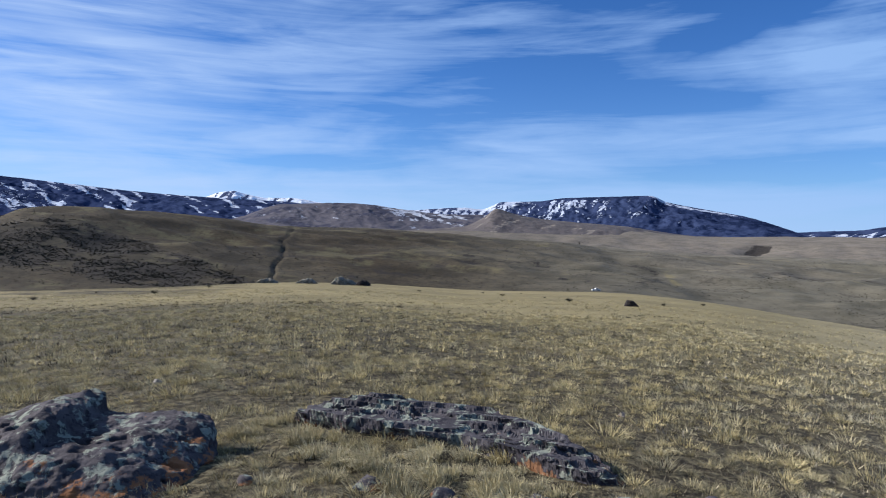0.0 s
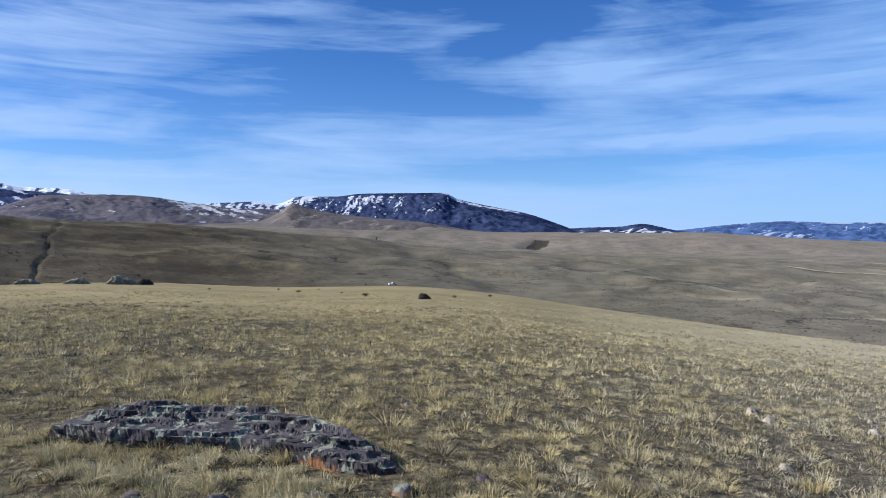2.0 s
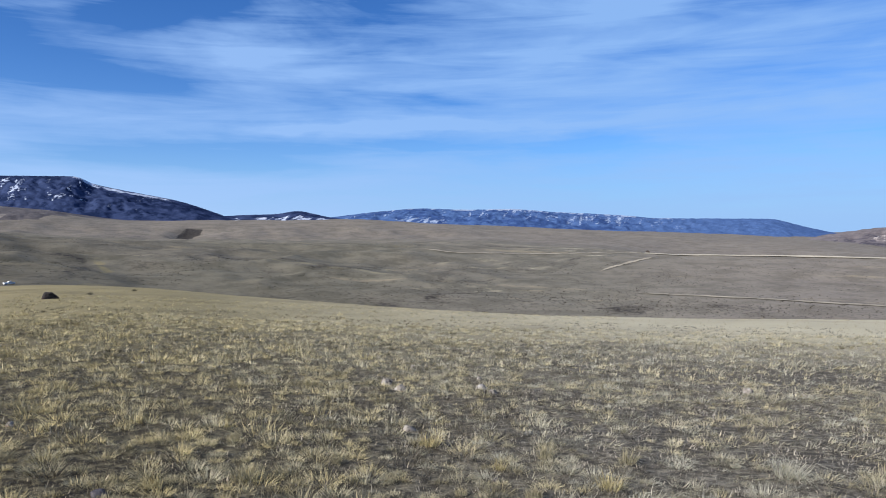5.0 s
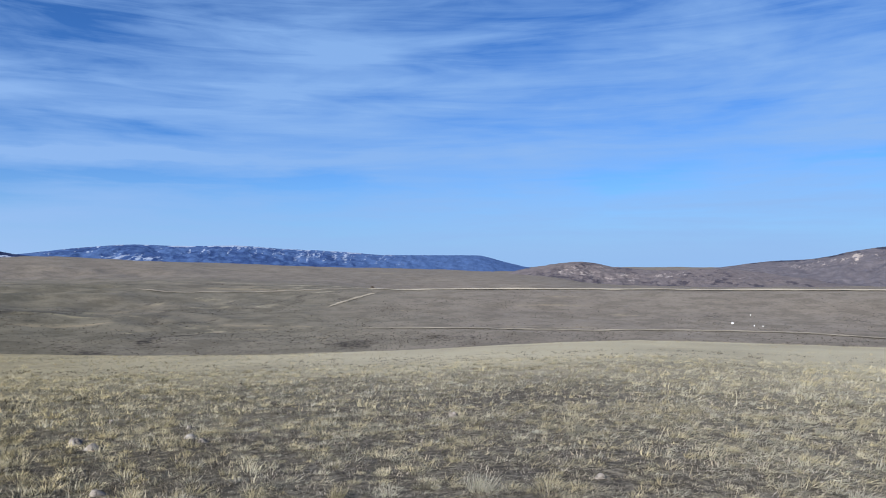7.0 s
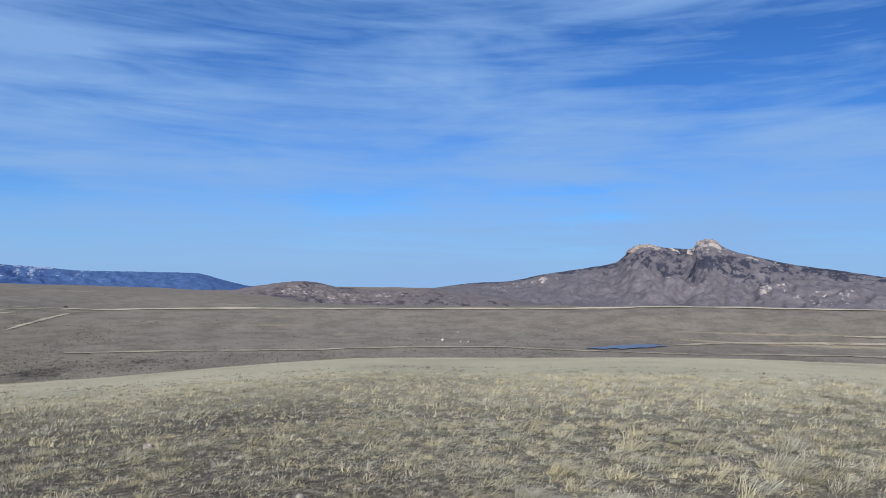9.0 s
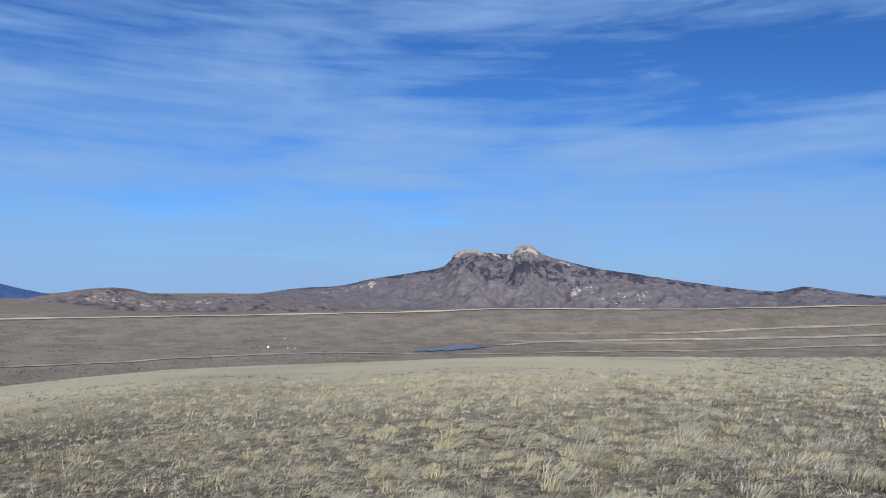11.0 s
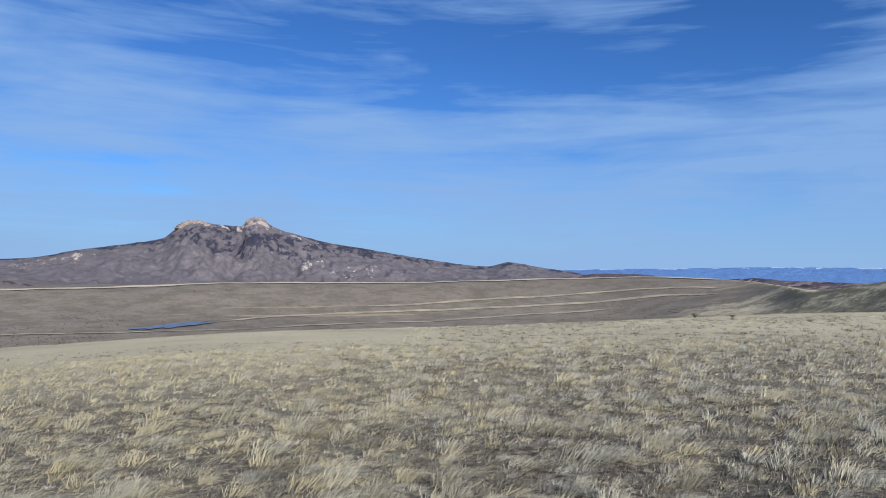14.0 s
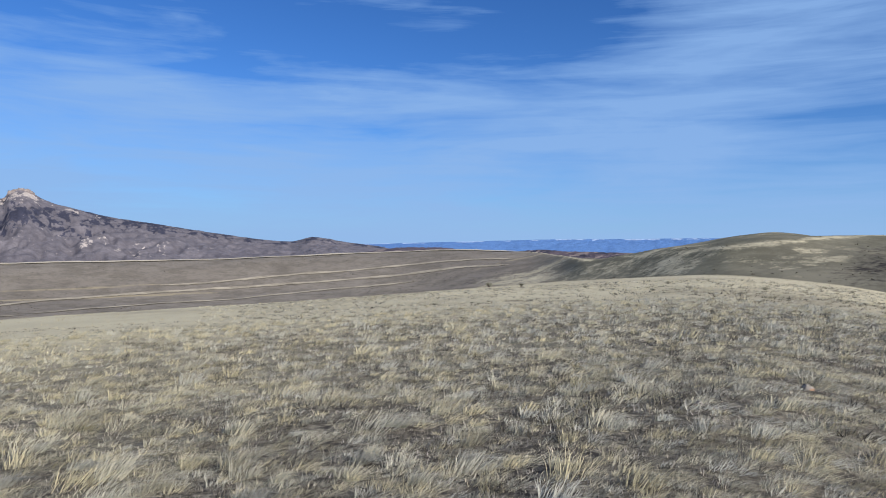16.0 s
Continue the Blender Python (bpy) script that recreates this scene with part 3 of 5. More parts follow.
def thin_snow(A, rise, high, grain, slant, s):
    drift = 2 * rough2(A * 0.8 + 9, (rise - 0.12 * A) * 7, 6, 0.62)
    woods = np.clip(grain * 1.4 + 0.1, 0, 0.8) + 0.9 * hump(A, 12.6, 2.6) * hump(rise - 0.07 * (A - 12.6), 0.32, 0.12) + 0.5 * np.clip(drift * 2, 0, 1) * (rise > 0.7)
    return woods, np.clip(drift * 1.5 + 0.1, 0, 0.8) * np.clip((9 - A) / 7, 0.3, 1) * np.clip(rise * 2.5 - 0.3, 0, 1)


def blue_cover(A, rise, high, grain, slant, s):
    fall = 2 * rough2(A * 3.0 + rise * 2.0 + 4, rise * 3.0, 6, 0.66)
    rim = hump(rise, 0.97, 0.06) * np.clip(0.55 + 1.2 * grain, 0, 1) * hump(A, -52, 12)
    face = np.clip(0.02 + fall * 0.8, 0, 0.7) * hump(A, -49.5, 4.5) * np.clip((rise - 0.3) * 3, 0, 1)
    # the far end is painted paler, as haze would make it
    far = np.clip(0.2 + fall * 0.6, 0, 0.6) * hump(A, -60, 5) * (rise > 0.35)
    low = np.clip(slant * 3 - 0.3, 0, 1) * np.clip((A + 47) / 3, 0, 1) * hump(rise, 0.25, 0.18) * hump(A, -45, 5)
    left = np.clip(fall * 1.3 - 0.45, 0, 0.8) * np.clip((A + 45) / 3, 0, 1) * (rise > 0.45)
    return np.clip(grain * 1.5 + 0.35, 0, 1) * np.clip((A + 66) / 8, 0, 1), rim + face + far + low + left


def knoll_cover(A, rise, high, grain, slant, s):
    return 0.2 + grain, np.clip(slant * 2.4 + 0.1, 0, 1) * np.where(rise < 0.6, 0.75, 0.1)


def badland_cover(A, rise, high, grain, slant, s):
    faces = np.clip(slant * 2.6 - 0.2, 0, 1) * (hump(A, -77, 3.2) + hump(A, -87.5, 4.0) + 0.5 * hump(A, -82, 3)) * hump(rise, 0.60, 0.34)
    faces = 0.55 * faces
    return np.clip(grain * 1.6 - 0.2, 0, 0.6) + 0.9 * hump(A, -80, 1.3) * hump(rise, 0.9, 0.14) * np.clip(0.6 + grain, 0, 1), faces


def pyramid_cover(A, rise, high, grain, slant, s):
    return np.clip((0.70 - s) * 4, 0, 1) * 0.7 + np.clip(grain * 2 - 0.9, 0, 1) * 0.5, np.clip(slant * 2 - 0.7, 0, 0.6)


def summit_cover(A, rise, high, grain, slant, s):
    """Limestone on the two summits and a broken cliff between them, woods below, bare slopes at the foot; relief
    shading is painted in.
    """
    fall = 2 * rough2(A * 2.4 - rise * 5.0, rise * 9 + A * 0.5, 6, 0.68)     # gullies slanting off the summits
    caps = hump(A, -108.2, 1.2) * np.clip((rise - 0.84) * 10, 0, 1) * 0.8 + hump(A, -112.8, 1.0) * np.clip((rise - 0.72) * 8, 0, 1)
    cliff = hump(rise, 0.95, 0.05) * hump(A, -111.5, 5.0) * np.clip(0.1 + 1.4 * fall, 0, 1) + 0.7 * hump(A, -116.3, 1.6) * hump(rise, 0.90, 0.07) * np.clip(0.5 + 1.4 * grain, 0, 1)
    foot = (hump(A, -98.5, 3) * hump(rise, 0.72, 0.2) + 0.55 * hump(A, -108.4, 1.7) * hump(rise, 0.25, 0.07) + 0.2 * hump(A, -117.5, 2.2) * hump(rise, 0.22, 0.09)
            + 0.4 * hump(A, -121, 5) * hump(rise, 0.3, 0.15) + 0.2 * hump(A, -114, 3) * hump(rise, 0.35, 0.12))
    foot = foot * np.clip(0.15 + fall * 1.1, 0, 1)
    low = np.interp(A, [-126, -120, -116, -112, -109, -106, -103, -96], [0.70, 0.56, 0.40, 0.28, 0.36, 0.55, 0.80, 0.90])   # where the woods begin
    woods = np.clip((rise - low) * 6, 0, 1) * np.clip(0.40 + 0.55 * fall + 0.35 * grain, 0, 1)
    # gullies painted darker, for relief that the front light leaves flat
    woods += 0.55 * np.clip((0.62 - s) * 4, 0, 1) * np.clip((rise - 0.15) * 4, 0, 1) * hump(A, -113, 9)
    woods += np.clip(fall * 1.6 - 0.75, 0, 0.8) * np.clip((rise - 0.2) * 4, 0, 1) * hump(A, -114, 7) + 0.8 * hump(A, -112.6, 0.8) * hump(rise, 0.50, 0.08)
    woods += 0.5 * hump(rise, 0.96, 0.06) * (hump(A, -98.5, 5) + hump(A, -121, 4)) * np.clip(0.5 + 1.6 * grain, 0, 1)
    # spur crests painted lighter, as if they caught the light
    ridge_light = 0.32 * np.clip((s - 0.86) * 8, 0, 1) * np.clip(0.8 - rise, 0, 1) * np.clip(0.6 + fall, 0, 1.4)
    return woods - 0.9 * caps, caps * np.clip(0.55 + 0.9 * fall, 0, 1) + cliff + foot + ridge_light


def dark_cover(A, rise, high, grain, slant, s):
    return np.clip(grain * 2, 0, 1), np.clip(slant * 2.5 - 0.8, 0, 1)


def faint_cover(A, rise, high, grain, slant, s):
    return 0.2 + 0.3 * grain, np.clip((rise - 0.86) * 9, 0, 1) * np.clip(0.5 + 2.2 * grain, 0, 1)


mountain("snowy_mountain_range", "dark forested mountain range with patches of snow", HAZED_FOREST, 3600,
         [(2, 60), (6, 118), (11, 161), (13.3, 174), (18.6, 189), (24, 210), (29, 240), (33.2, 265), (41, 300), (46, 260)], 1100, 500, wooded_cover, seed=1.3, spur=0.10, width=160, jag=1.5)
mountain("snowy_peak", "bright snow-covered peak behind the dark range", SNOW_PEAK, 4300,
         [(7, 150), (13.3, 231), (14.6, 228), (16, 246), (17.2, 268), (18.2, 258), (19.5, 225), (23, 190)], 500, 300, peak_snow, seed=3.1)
mountain("grey_foothill", "grey-brown rounded foothill with thin snow", GREY_HILL, 2700,
         [(-14, 10), (-8, 60), (-3.2, 82), (-0.8, 83), (3.1, 101), (7.8, 127), (13.3, 120), (16.9, 68), (19, 45)], 700, 500, thin_snow, seed=5.2, jag=3, spur=0.13)
mountain("pyramid_hill", "grey-brown pyramid-shaped hill before the flat-topped mountain", PYRAMID, 1800,
         [(-26, -20), (-19.2, 3), (-14.8, 24), (-10.5, 36), (-8.4, 43), (-6.0, 57), (-4.6, 70), (-3.2, 43), (-1.7, 24), (2, 16), (7, 8)], 420, 400, pyramid_cover,
         seed=3.7, width=90, spur=0.14, jag=1.0)
mountain("flat_topped_mountain", "dark forested flat-topped mountain streaked with snow", HAZED_FOREST, 3800,
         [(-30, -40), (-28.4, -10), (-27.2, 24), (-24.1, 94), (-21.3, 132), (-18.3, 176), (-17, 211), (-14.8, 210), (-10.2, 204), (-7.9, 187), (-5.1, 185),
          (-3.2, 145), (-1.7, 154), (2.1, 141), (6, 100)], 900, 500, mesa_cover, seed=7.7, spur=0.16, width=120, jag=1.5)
mountain("wooded_knoll", "low dark wooded knoll on a snowy plain", HAZED_FOREST, 4300,
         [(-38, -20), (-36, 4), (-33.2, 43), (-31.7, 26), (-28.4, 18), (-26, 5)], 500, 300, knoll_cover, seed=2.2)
mountain("blue_mountain_range", "long distant blue escarpment with snow along its rim", HAZE_BLUE_RANGE, 4650,
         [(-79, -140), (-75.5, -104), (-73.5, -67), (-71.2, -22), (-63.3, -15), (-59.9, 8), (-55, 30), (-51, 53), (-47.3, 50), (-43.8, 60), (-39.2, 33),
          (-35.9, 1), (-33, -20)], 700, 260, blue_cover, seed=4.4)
mountain("badland_hill", "brown hills with pale eroded badland faces", BADLAND, 2700,
         [(-100, -125), (-95, -88), (-90.3, -64), (-86.4, -72), (-82.5, -59), (-79.9, -39), (-75, -68), (-73.7, -85), (-70, -110)], 700, 500, badland_cover,
         seed=6.1, width=90, spur=0.45, ledge=14.0)
peak = mountain("rocky_peak", "grey-purple mountain with two pale limestone summits", PEAK, 4000,
         [(-143, -115), (-141, -101), (-139.7, -77), (-136.4, -47), (-133.8, -22), (-132, -49), (-130.2, -42), (-124.8, 7), (-121.2, 45), (-118.6, 71), (-116.3, 108),
          (-114.3, 148), (-113.4, 185), (-112.7, 204), (-112, 186), (-111.6, 152), (-109.3, 161), (-108.4, 177), (-106.6, 122), (-105.7, 73), (-103.5, 41),
          (-99.8, -1), (-96.9, -44), (-94.1, -56), (-90.3, -93), (-88, -115)], 1500, 500, summit_cover, seed=8.5, spur=0.32, width=150, power=1.3, crag=0.06, ledge=24.0,
         swells=[(-108.6, 0.45, 3.2, 0.30, 46), (-118.2, 0.40, 2.6, 0.25, 30), (-112.6, 0.62, 1.5, 0.16, 26), (-122.5, 0.42, 3.0, 0.25, 24), (-103, 0.5, 2.4, 0.25, 22)])
mountain("dark_hill", "low dark hills at the edge of the plain", DARK_HILL, 3000,
         [(-166, -85), (-159.5, -66), (-154.9, -64), (-153.1, -58), (-150.2, -70), (-146.9, -65), (-144, -55), (-140.7, -59), (-138, -80)], 400, 300, dark_cover,
         seed=9.1, width=60)
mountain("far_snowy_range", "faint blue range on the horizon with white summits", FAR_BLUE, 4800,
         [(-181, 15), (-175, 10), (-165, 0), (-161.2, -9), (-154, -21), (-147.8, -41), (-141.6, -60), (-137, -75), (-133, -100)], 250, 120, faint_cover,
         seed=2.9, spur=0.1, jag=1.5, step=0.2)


# ---- grass on the near hill ----
def blade_colour(low, middle, top, other):
    def build(place, add, maths, ramp, mix, noise_at):
        any_one = add("ShaderNodeNewGeometry").outputs["Random Per Island"]
        c = ramp(any_one, (0.0, low), (0.5, middle), (1.0, top))
        tone = add("ShaderNodeAttribute", attribute_name="tone").outputs["Fac"]
        bleach = add("ShaderNodeAttribute", attribute_name="bleach").outputs["Fac"]
        c = mix(ramp(tone, (0.25, 0.0), (1.0, 0.85)), c, mix(bleach, other, tuple(k * o for k, o in zip((1.12, 1.13, 1.19), other))))
        age = add("ShaderNodeAttribute", attribute_name="age").outputs["Fac"]   # old plants weather darker
        return mix(1.0, c, ramp(age, (0.0, 1.0), (0.03, 1.25), (1.0, 0.26)), "MULTIPLY")
    return build


STRAW = material("dry_bunchgrass", blade_colour((0.230, 0.190, 0.096), (0.395, 0.333, 0.173), (0.470, 0.408, 0.236), (0.270, 0.271, 0.236)), rough=0.7, through_light=0.15)
# colours real dark forbs, and stems added as the shade between tufts
FORB_AND_GAP_SHADE = material("dark_forbs_and_gap_shade", blade_colour((0.022, 0.019, 0.015), (0.055, 0.047, 0.036), (0.13, 0.115, 0.088), (0.075, 0.07, 0.06)), rough=0.85)
FAR_STRAW = material("pale_brow_grass", blade_colour((0.18, 0.155, 0.088), (0.205, 0.177, 0.104), (0.235, 0.204, 0.126), (0.300, 0.268, 0.185)), rough=0.7, through_light=0.18)
GREY_FORB = material("grey_dead_forbs", blade_colour((0.060, 0.050, 0.035), (0.17, 0.145, 0.098), (0.38, 0.335, 0.235), (0.24, 0.222, 0.195)), rough=0.8, through_light=0.1)
LITTER = material("matted_litter", blade_colour((0.161, 0.128, 0.084), (0.307, 0.259, 0.172), (0.453, 0.402, 0.292), (0.336, 0.314, 0.263)), rough=0.8, through_light=0.25)
WIND = radians(142)


def scatter(rng, lo, hi, density, left, right, clump, shift, base=0.75, even=0.85):
    """Places on the ground between two distances and two headings, evenly spaced with some chance, thicker where the noise is high."""
    cell = density ** -0.5
    k = np.arange(-hi, hi, cell)
    x, y = (g.ravel() for g in np.meshgrid(k, k))
    r = np.hypot(x, y)
    ring = (r > lo - cell) & (r < hi + cell)
    x, y = x[ring], y[ring]
    x, y = x + cell * even * rng.uniform(-0.5, 0.5, len(x)), y + cell * even * rng.uniform(-0.5, 0.5, len(x))
    r, az = np.hypot(x, y), np.degrees(np.arctan2(-x, y))
    az = (az - right) % 360 + right
    patch = clump * rough2(x / 0.9 + shift, y / 0.9, 2) + 0.5 * clump * rough2(x / 3.0 + shift, y / 3.0 + 3, 3)
    keep = (rng.uniform(0, 1, len(x)) < np.clip(base + patch, 0.03, 1)) & (az < left) & (r > lo) & (r < hi)
    wrapped = (az + 180) % 360 - 180
    keep &= r < along_line(wrapped, BROW, 1) * 1.12
    return x[keep], y[keep], land_height(wrapped[keep], r[keep])


# the slab's own plan: metres along, its front and its back edge
SLAB = [(-1.95, 0.00, 0.06), (-1.6, -0.20, 0.22), (-0.95, -0.27, 0.36), (-0.3, -0.20, 0.52), (0.2, -0.06, 0.60), (0.74, -0.16, 0.38), (1.24, -0.38, 0.08), (1.6, -0.42, -0.10),
        (1.88, -0.32, -0.24)]
SLAB_AT, SLAB_TURN = (0.0, 7.2), -29.0


def slab_local(x, y):
    c, w = math.cos(radians(SLAB_TURN)), math.sin(radians(SLAB_TURN))
    dx, dy = x - SLAB_AT[0], y - SLAB_AT[1]
    return dx * c + dy * w, dy * c - dx * w


def on_rock(x, y):
    """True where a rock lies, so that no grass grows through it."""
    cx, cy, a, b = BOULDER_BED
    hit = ((x - cx) / a) ** 2 + ((y - cy) / b) ** 2 < 1
    u, v = slab_local(x, y)
    us = [k[0] for k in SLAB]
    inside = (v > np.interp(u, us, [k[1] for k in SLAB]) - 0.05) & (v < np.interp(u, us, [k[2] for k in SLAB]) + 0.05)
    return hit | (inside & (u > us[0]) & (u < us[-1]))


def tufts(name, label, mat, rng, places, blades, tall, wide, spread, lean, bent=False, old=1.0, dome=0.0):
    x, y, z = places
    ok = ~on_rock(x, y)
    x, y, z = x[ok], y[ok], z[ok]
    n = len(x)
    size = np.clip(rng.lognormal(-0.15, 0.34, n), 0.4, 1.8)
    grow = np.repeat(size, blades)
    m = n * blades
    turn, out = rng.uniform(0, 2 * np.pi, m), np.sqrt(rng.uniform(0, 1, m))
    bx = np.repeat(x, blades) + np.cos(turn) * out * spread * grow
    by = np.repeat(y, blades) + np.sin(turn) * out * spread * grow
    bz = np.repeat(z, blades) - 0.015
    az = np.degrees(np.arctan2(-x, y))
    h = grow * tall * rng.uniform(0.55, 1.15, m) * (1 - 0.4 * dome * out * out)
    gust = (np.repeat(rng.uniform(0.35, 1.15, n), blades) + rng.normal(0, 0.2, m)) * lean
    dx = np.cos(turn) * out * (0.75 + 0.5 * dome) - np.sin(WIND) * gust + rng.normal(0, 0.32, m)
    dy = np.sin(turn) * out * (0.75 + 0.5 * dome) + np.cos(WIND) * gust + rng.normal(0, 0.32, m)
    face = rng.uniform(0, np.pi, m)
    w = wide * rng.uniform(0.6, 1.3, m)
    wx, wy = np.cos(face) * w / 2, np.sin(face) * w / 2
    base = np.stack([bx, by, bz], -1)
    side = np.stack([wx, wy, 0 * wx], -1)
    tip = base + np.stack([dx * h, dy * h, h / np.sqrt(1 + dx * dx + dy * dy)], -1)
    if bent:
        mid = base + np.stack([dx * h * 0.30, dy * h * 0.30, h * 0.58], -1)
        v = np.stack([base - side, base + side, mid + side * 0.8, mid - side * 0.8, tip], 1)
        f = np.arange(m)[:, None] * 5 + np.array([[0, 1, 2, 0, 2, 3, 3, 2, 4]])
        f = f.reshape(-1, 3)
    else:
        v = np.stack([base - side, base + side, tip], 1)
        f = (np.arange(m)[:, None] * 3 + np.array([[0, 1, 2]])).reshape(-1, 3)
    ob = mesh_object(name, v.reshape(-1, 3), f, mat, smooth=False)
    grey = np.maximum(np.clip((az - 70) / 80, 0, 1), np.clip((-az - 12) / 45, 0, 1))   # golden on one side of the hilltop, bleached and painted front-lit grey on the other
    store(ob, "tone", np.repeat(0.55 * rng.uniform(0, 1, n) + 0.5 * grey, blades * v.shape[1]))
    bleached = np.maximum(np.clip((-az - 112) / 25, 0, 1), np.clip((az - 110) / 50, 0, 1))
    store(ob, "bleach", np.repeat(bleached, blades * v.shape[1]))
    store(ob, "age", np.repeat(0.03 + 0.85 * old * (1 - 0.35 * combed(az)) * rng.uniform(0, 1, n) ** 1.7, blades * v.shape[1]))
    return tagged(ob, label, "grass", kind="stuff")


# the boulder's bed: middle and half axes
BOULDER_BED = (-3.08, 6.05, 1.28, 0.62)


def one_tussock(rng, heading, tall, label):
    """A single tussock of bent blades, standing at its own origin."""
    x, y = -4.2 * math.sin(radians(heading)), 4.2 * math.cos(radians(heading))
    ob = tufts("tussock", label, STRAW, rng, (np.array([x]), np.array([y]), np.array([0.0])), 150, tall, 0.0052, 0.085, 0.7 if heading == 0 else 1.3, True, old=0.8)
    ob.data.transform(Matrix.Translation((-x, -y, 0)))
    del ob["kind"]
    return ob


def plant_tussock(rng, ob, x, y, z, group):
    c = copy_thing(ob, pose(x, y, float(z), 0, 0, rng.uniform(-30, 30)))
    k = rng.uniform(0.6, 1.15)
    c.scale = (k, k, k)
    tagged(c, group=group)


def make_grass():
    rng = np.random.RandomState(11)
    behind, feet, near, further, middle, far = (1.0, 12, 172, 42), (0.35, 4.0, 50, -200), (4.0, 8, 42, -188), (8, 15, 40, -186), (15, 36, 39, -184), (36, 120, 38, -184)

    def spread(band, density, clump, shift, base=0.75, even=0.85):
        return scatter(rng, band[0], band[1], density, band[2], band[3], clump, shift, base, even)

    tufts("bunchgrass", "short trampled straw grass at the viewpoint", STRAW, rng, spread(feet, 18, 0.4, 0), 16, 0.13, 0.009, 0.10, 1.0)
    tufts("bunchgrass", "straw-coloured bunchgrass behind the viewpoint", STRAW, rng, spread(behind, 8, 0.5, 0), 10, 0.18, 0.016, 0.08, 1.0)
    # bunches stand apart; soil between them toned dark for their shade, with flattened litter
    def sides(places):
        """Parts the places between the sheltered side, with round bunches, and the open side, with short combed-over grass."""
        az = np.degrees(np.arctan2(-places[0], places[1]))
        windy = rng.uniform(0, 1, len(az)) < np.clip((-az - 40) / 40, 0, 1) + np.clip((az - 100) / 30, 0, 1)
        return tuple(p[~windy] for p in places), tuple(p[windy] for p in places)

    sheltered, _ = sides(spread(near, 20, 0.42, 0, 0.82))
    tufts("bunchgrass", "round straw-coloured bunchgrass on the near hill", STRAW, rng, sheltered, 185, 0.115, 0.0056, 0.088, 0.4, dome=1.0)
    _, windy = sides(spread(near, 32, 0.40, 0, 0.82))
    tufts("bunchgrass", "short wind-combed straw grass on the near hill", STRAW, rng, windy, 86, 0.105, 0.0064, 0.075, 1.7, dome=0.3)
    sheltered, _ = sides(spread(further, 15, 0.42, 0, 0.82))
    tufts("bunchgrass", "round straw-coloured bunchgrass around the hilltop", STRAW, rng, sheltered, 84, 0.125, 0.0096, 0.098, 0.4, dome=1.0)
    _, windy = sides(spread(further, 24, 0.40, 0, 0.82))
    tufts("bunchgrass", "short wind-combed straw grass around the hilltop", STRAW, rng, windy, 50, 0.115, 0.0112, 0.090, 1.7, dome=0.3)
    sheltered, windy = sides(spread(middle, 9, 0.45, 0, 0.80))
    tufts("bunchgrass", "round straw-coloured bunchgrass across the hilltop", STRAW, rng, sheltered, 32, 0.145, 0.022, 0.125, 0.4, dome=1.0)
    tufts("bunchgrass", "short wind-combed straw grass across the hilltop", STRAW, rng, windy, 25, 0.135, 0.022, 0.125, 1.5, dome=0.4)
    tufts("bunchgrass", "pale straw grass along the hill's brow", FAR_STRAW, rng, spread(far, 1.5, 0.4, 0), 5, 0.09, 0.040, 0.24, 0.9, old=0.5)
    tufts("tussock", "large wind-bent straw tussocks around the hilltop", STRAW, rng, spread(further, 2.0, 1.0, 70, 0.5), 80, 0.16, 0.0085, 0.10, 0.8)
    tufts("tussock", "large wind-bent straw tussocks across the hilltop", STRAW, rng, spread((15, 28, 39, -184), 1.4, 1.0, 70, 0.5), 34, 0.17, 0.017, 0.12, 0.8)
    tufts("matted_litter", "matted dead grass litter on the ground", LITTER, rng, spread(near, 60, -0.4, 0, 0.55, 1.0), 9, 0.030, 0.011, 0.08, 1.4)
    tufts("matted_litter", "matted dead grass litter around the hilltop", LITTER, rng, spread(further, 34, -0.4, 0, 0.5, 1.0), 7, 0.034, 0.016, 0.10, 1.4)
    tufts("matted_litter", "matted dead grass litter across the hilltop", LITTER, rng, spread((15, 28, 39, -184), 6, -0.9, 0, 0.36, 1.0), 7, 0.05, 0.026, 0.14, 1.0)
    tufts("dead_forbs", "low grey dead forbs between the grass", GREY_FORB, rng, spread(near, 70, -0.35, 0, 0.62, 1.0), 11, 0.050, 0.0125, 0.080, 0.3)
    tufts("dead_forbs", "low grey dead forbs around the hilltop", GREY_FORB, rng, spread(further, 45, -0.35, 0, 0.60, 1.0), 10, 0.055, 0.0175, 0.090, 0.3)
    tufts("dead_forbs", "grey dead forbs across the hilltop", GREY_FORB, rng, spread((15, 28, 39, -184), 16, -0.4, 0, 0.55, 1.0), 6, 0.07, 0.032, 0.12, 0.3)
    tufts("dead_forbs", "dark grey-green dead forbs on the open slope", FORB_AND_GAP_SHADE, rng, scatter(rng, 5, 26, 12, -120, -186, 1.2, 55, 0.5, 1.0), 20, 0.12, 0.014, 0.11, 0.5)
    tufts("dead_forbs", "dark blue-grey dead forbs between the bunches", FORB_AND_GAP_SHADE, rng, scatter(rng, 4, 24, 10, -32, -66, 1.1, 61, 0.5, 1.0), 22, 0.09, 0.014, 0.11, 0.5)
    # dark stems added to paint the shadowed gaps between tufts
    tufts("gap_shade_stems", "dark stems standing in for shade between the grass tufts", FORB_AND_GAP_SHADE, rng, spread(near, 10, 1.2, 25, 0.45, 1.0), 30, 0.055, 0.012, 0.10, 0.5)
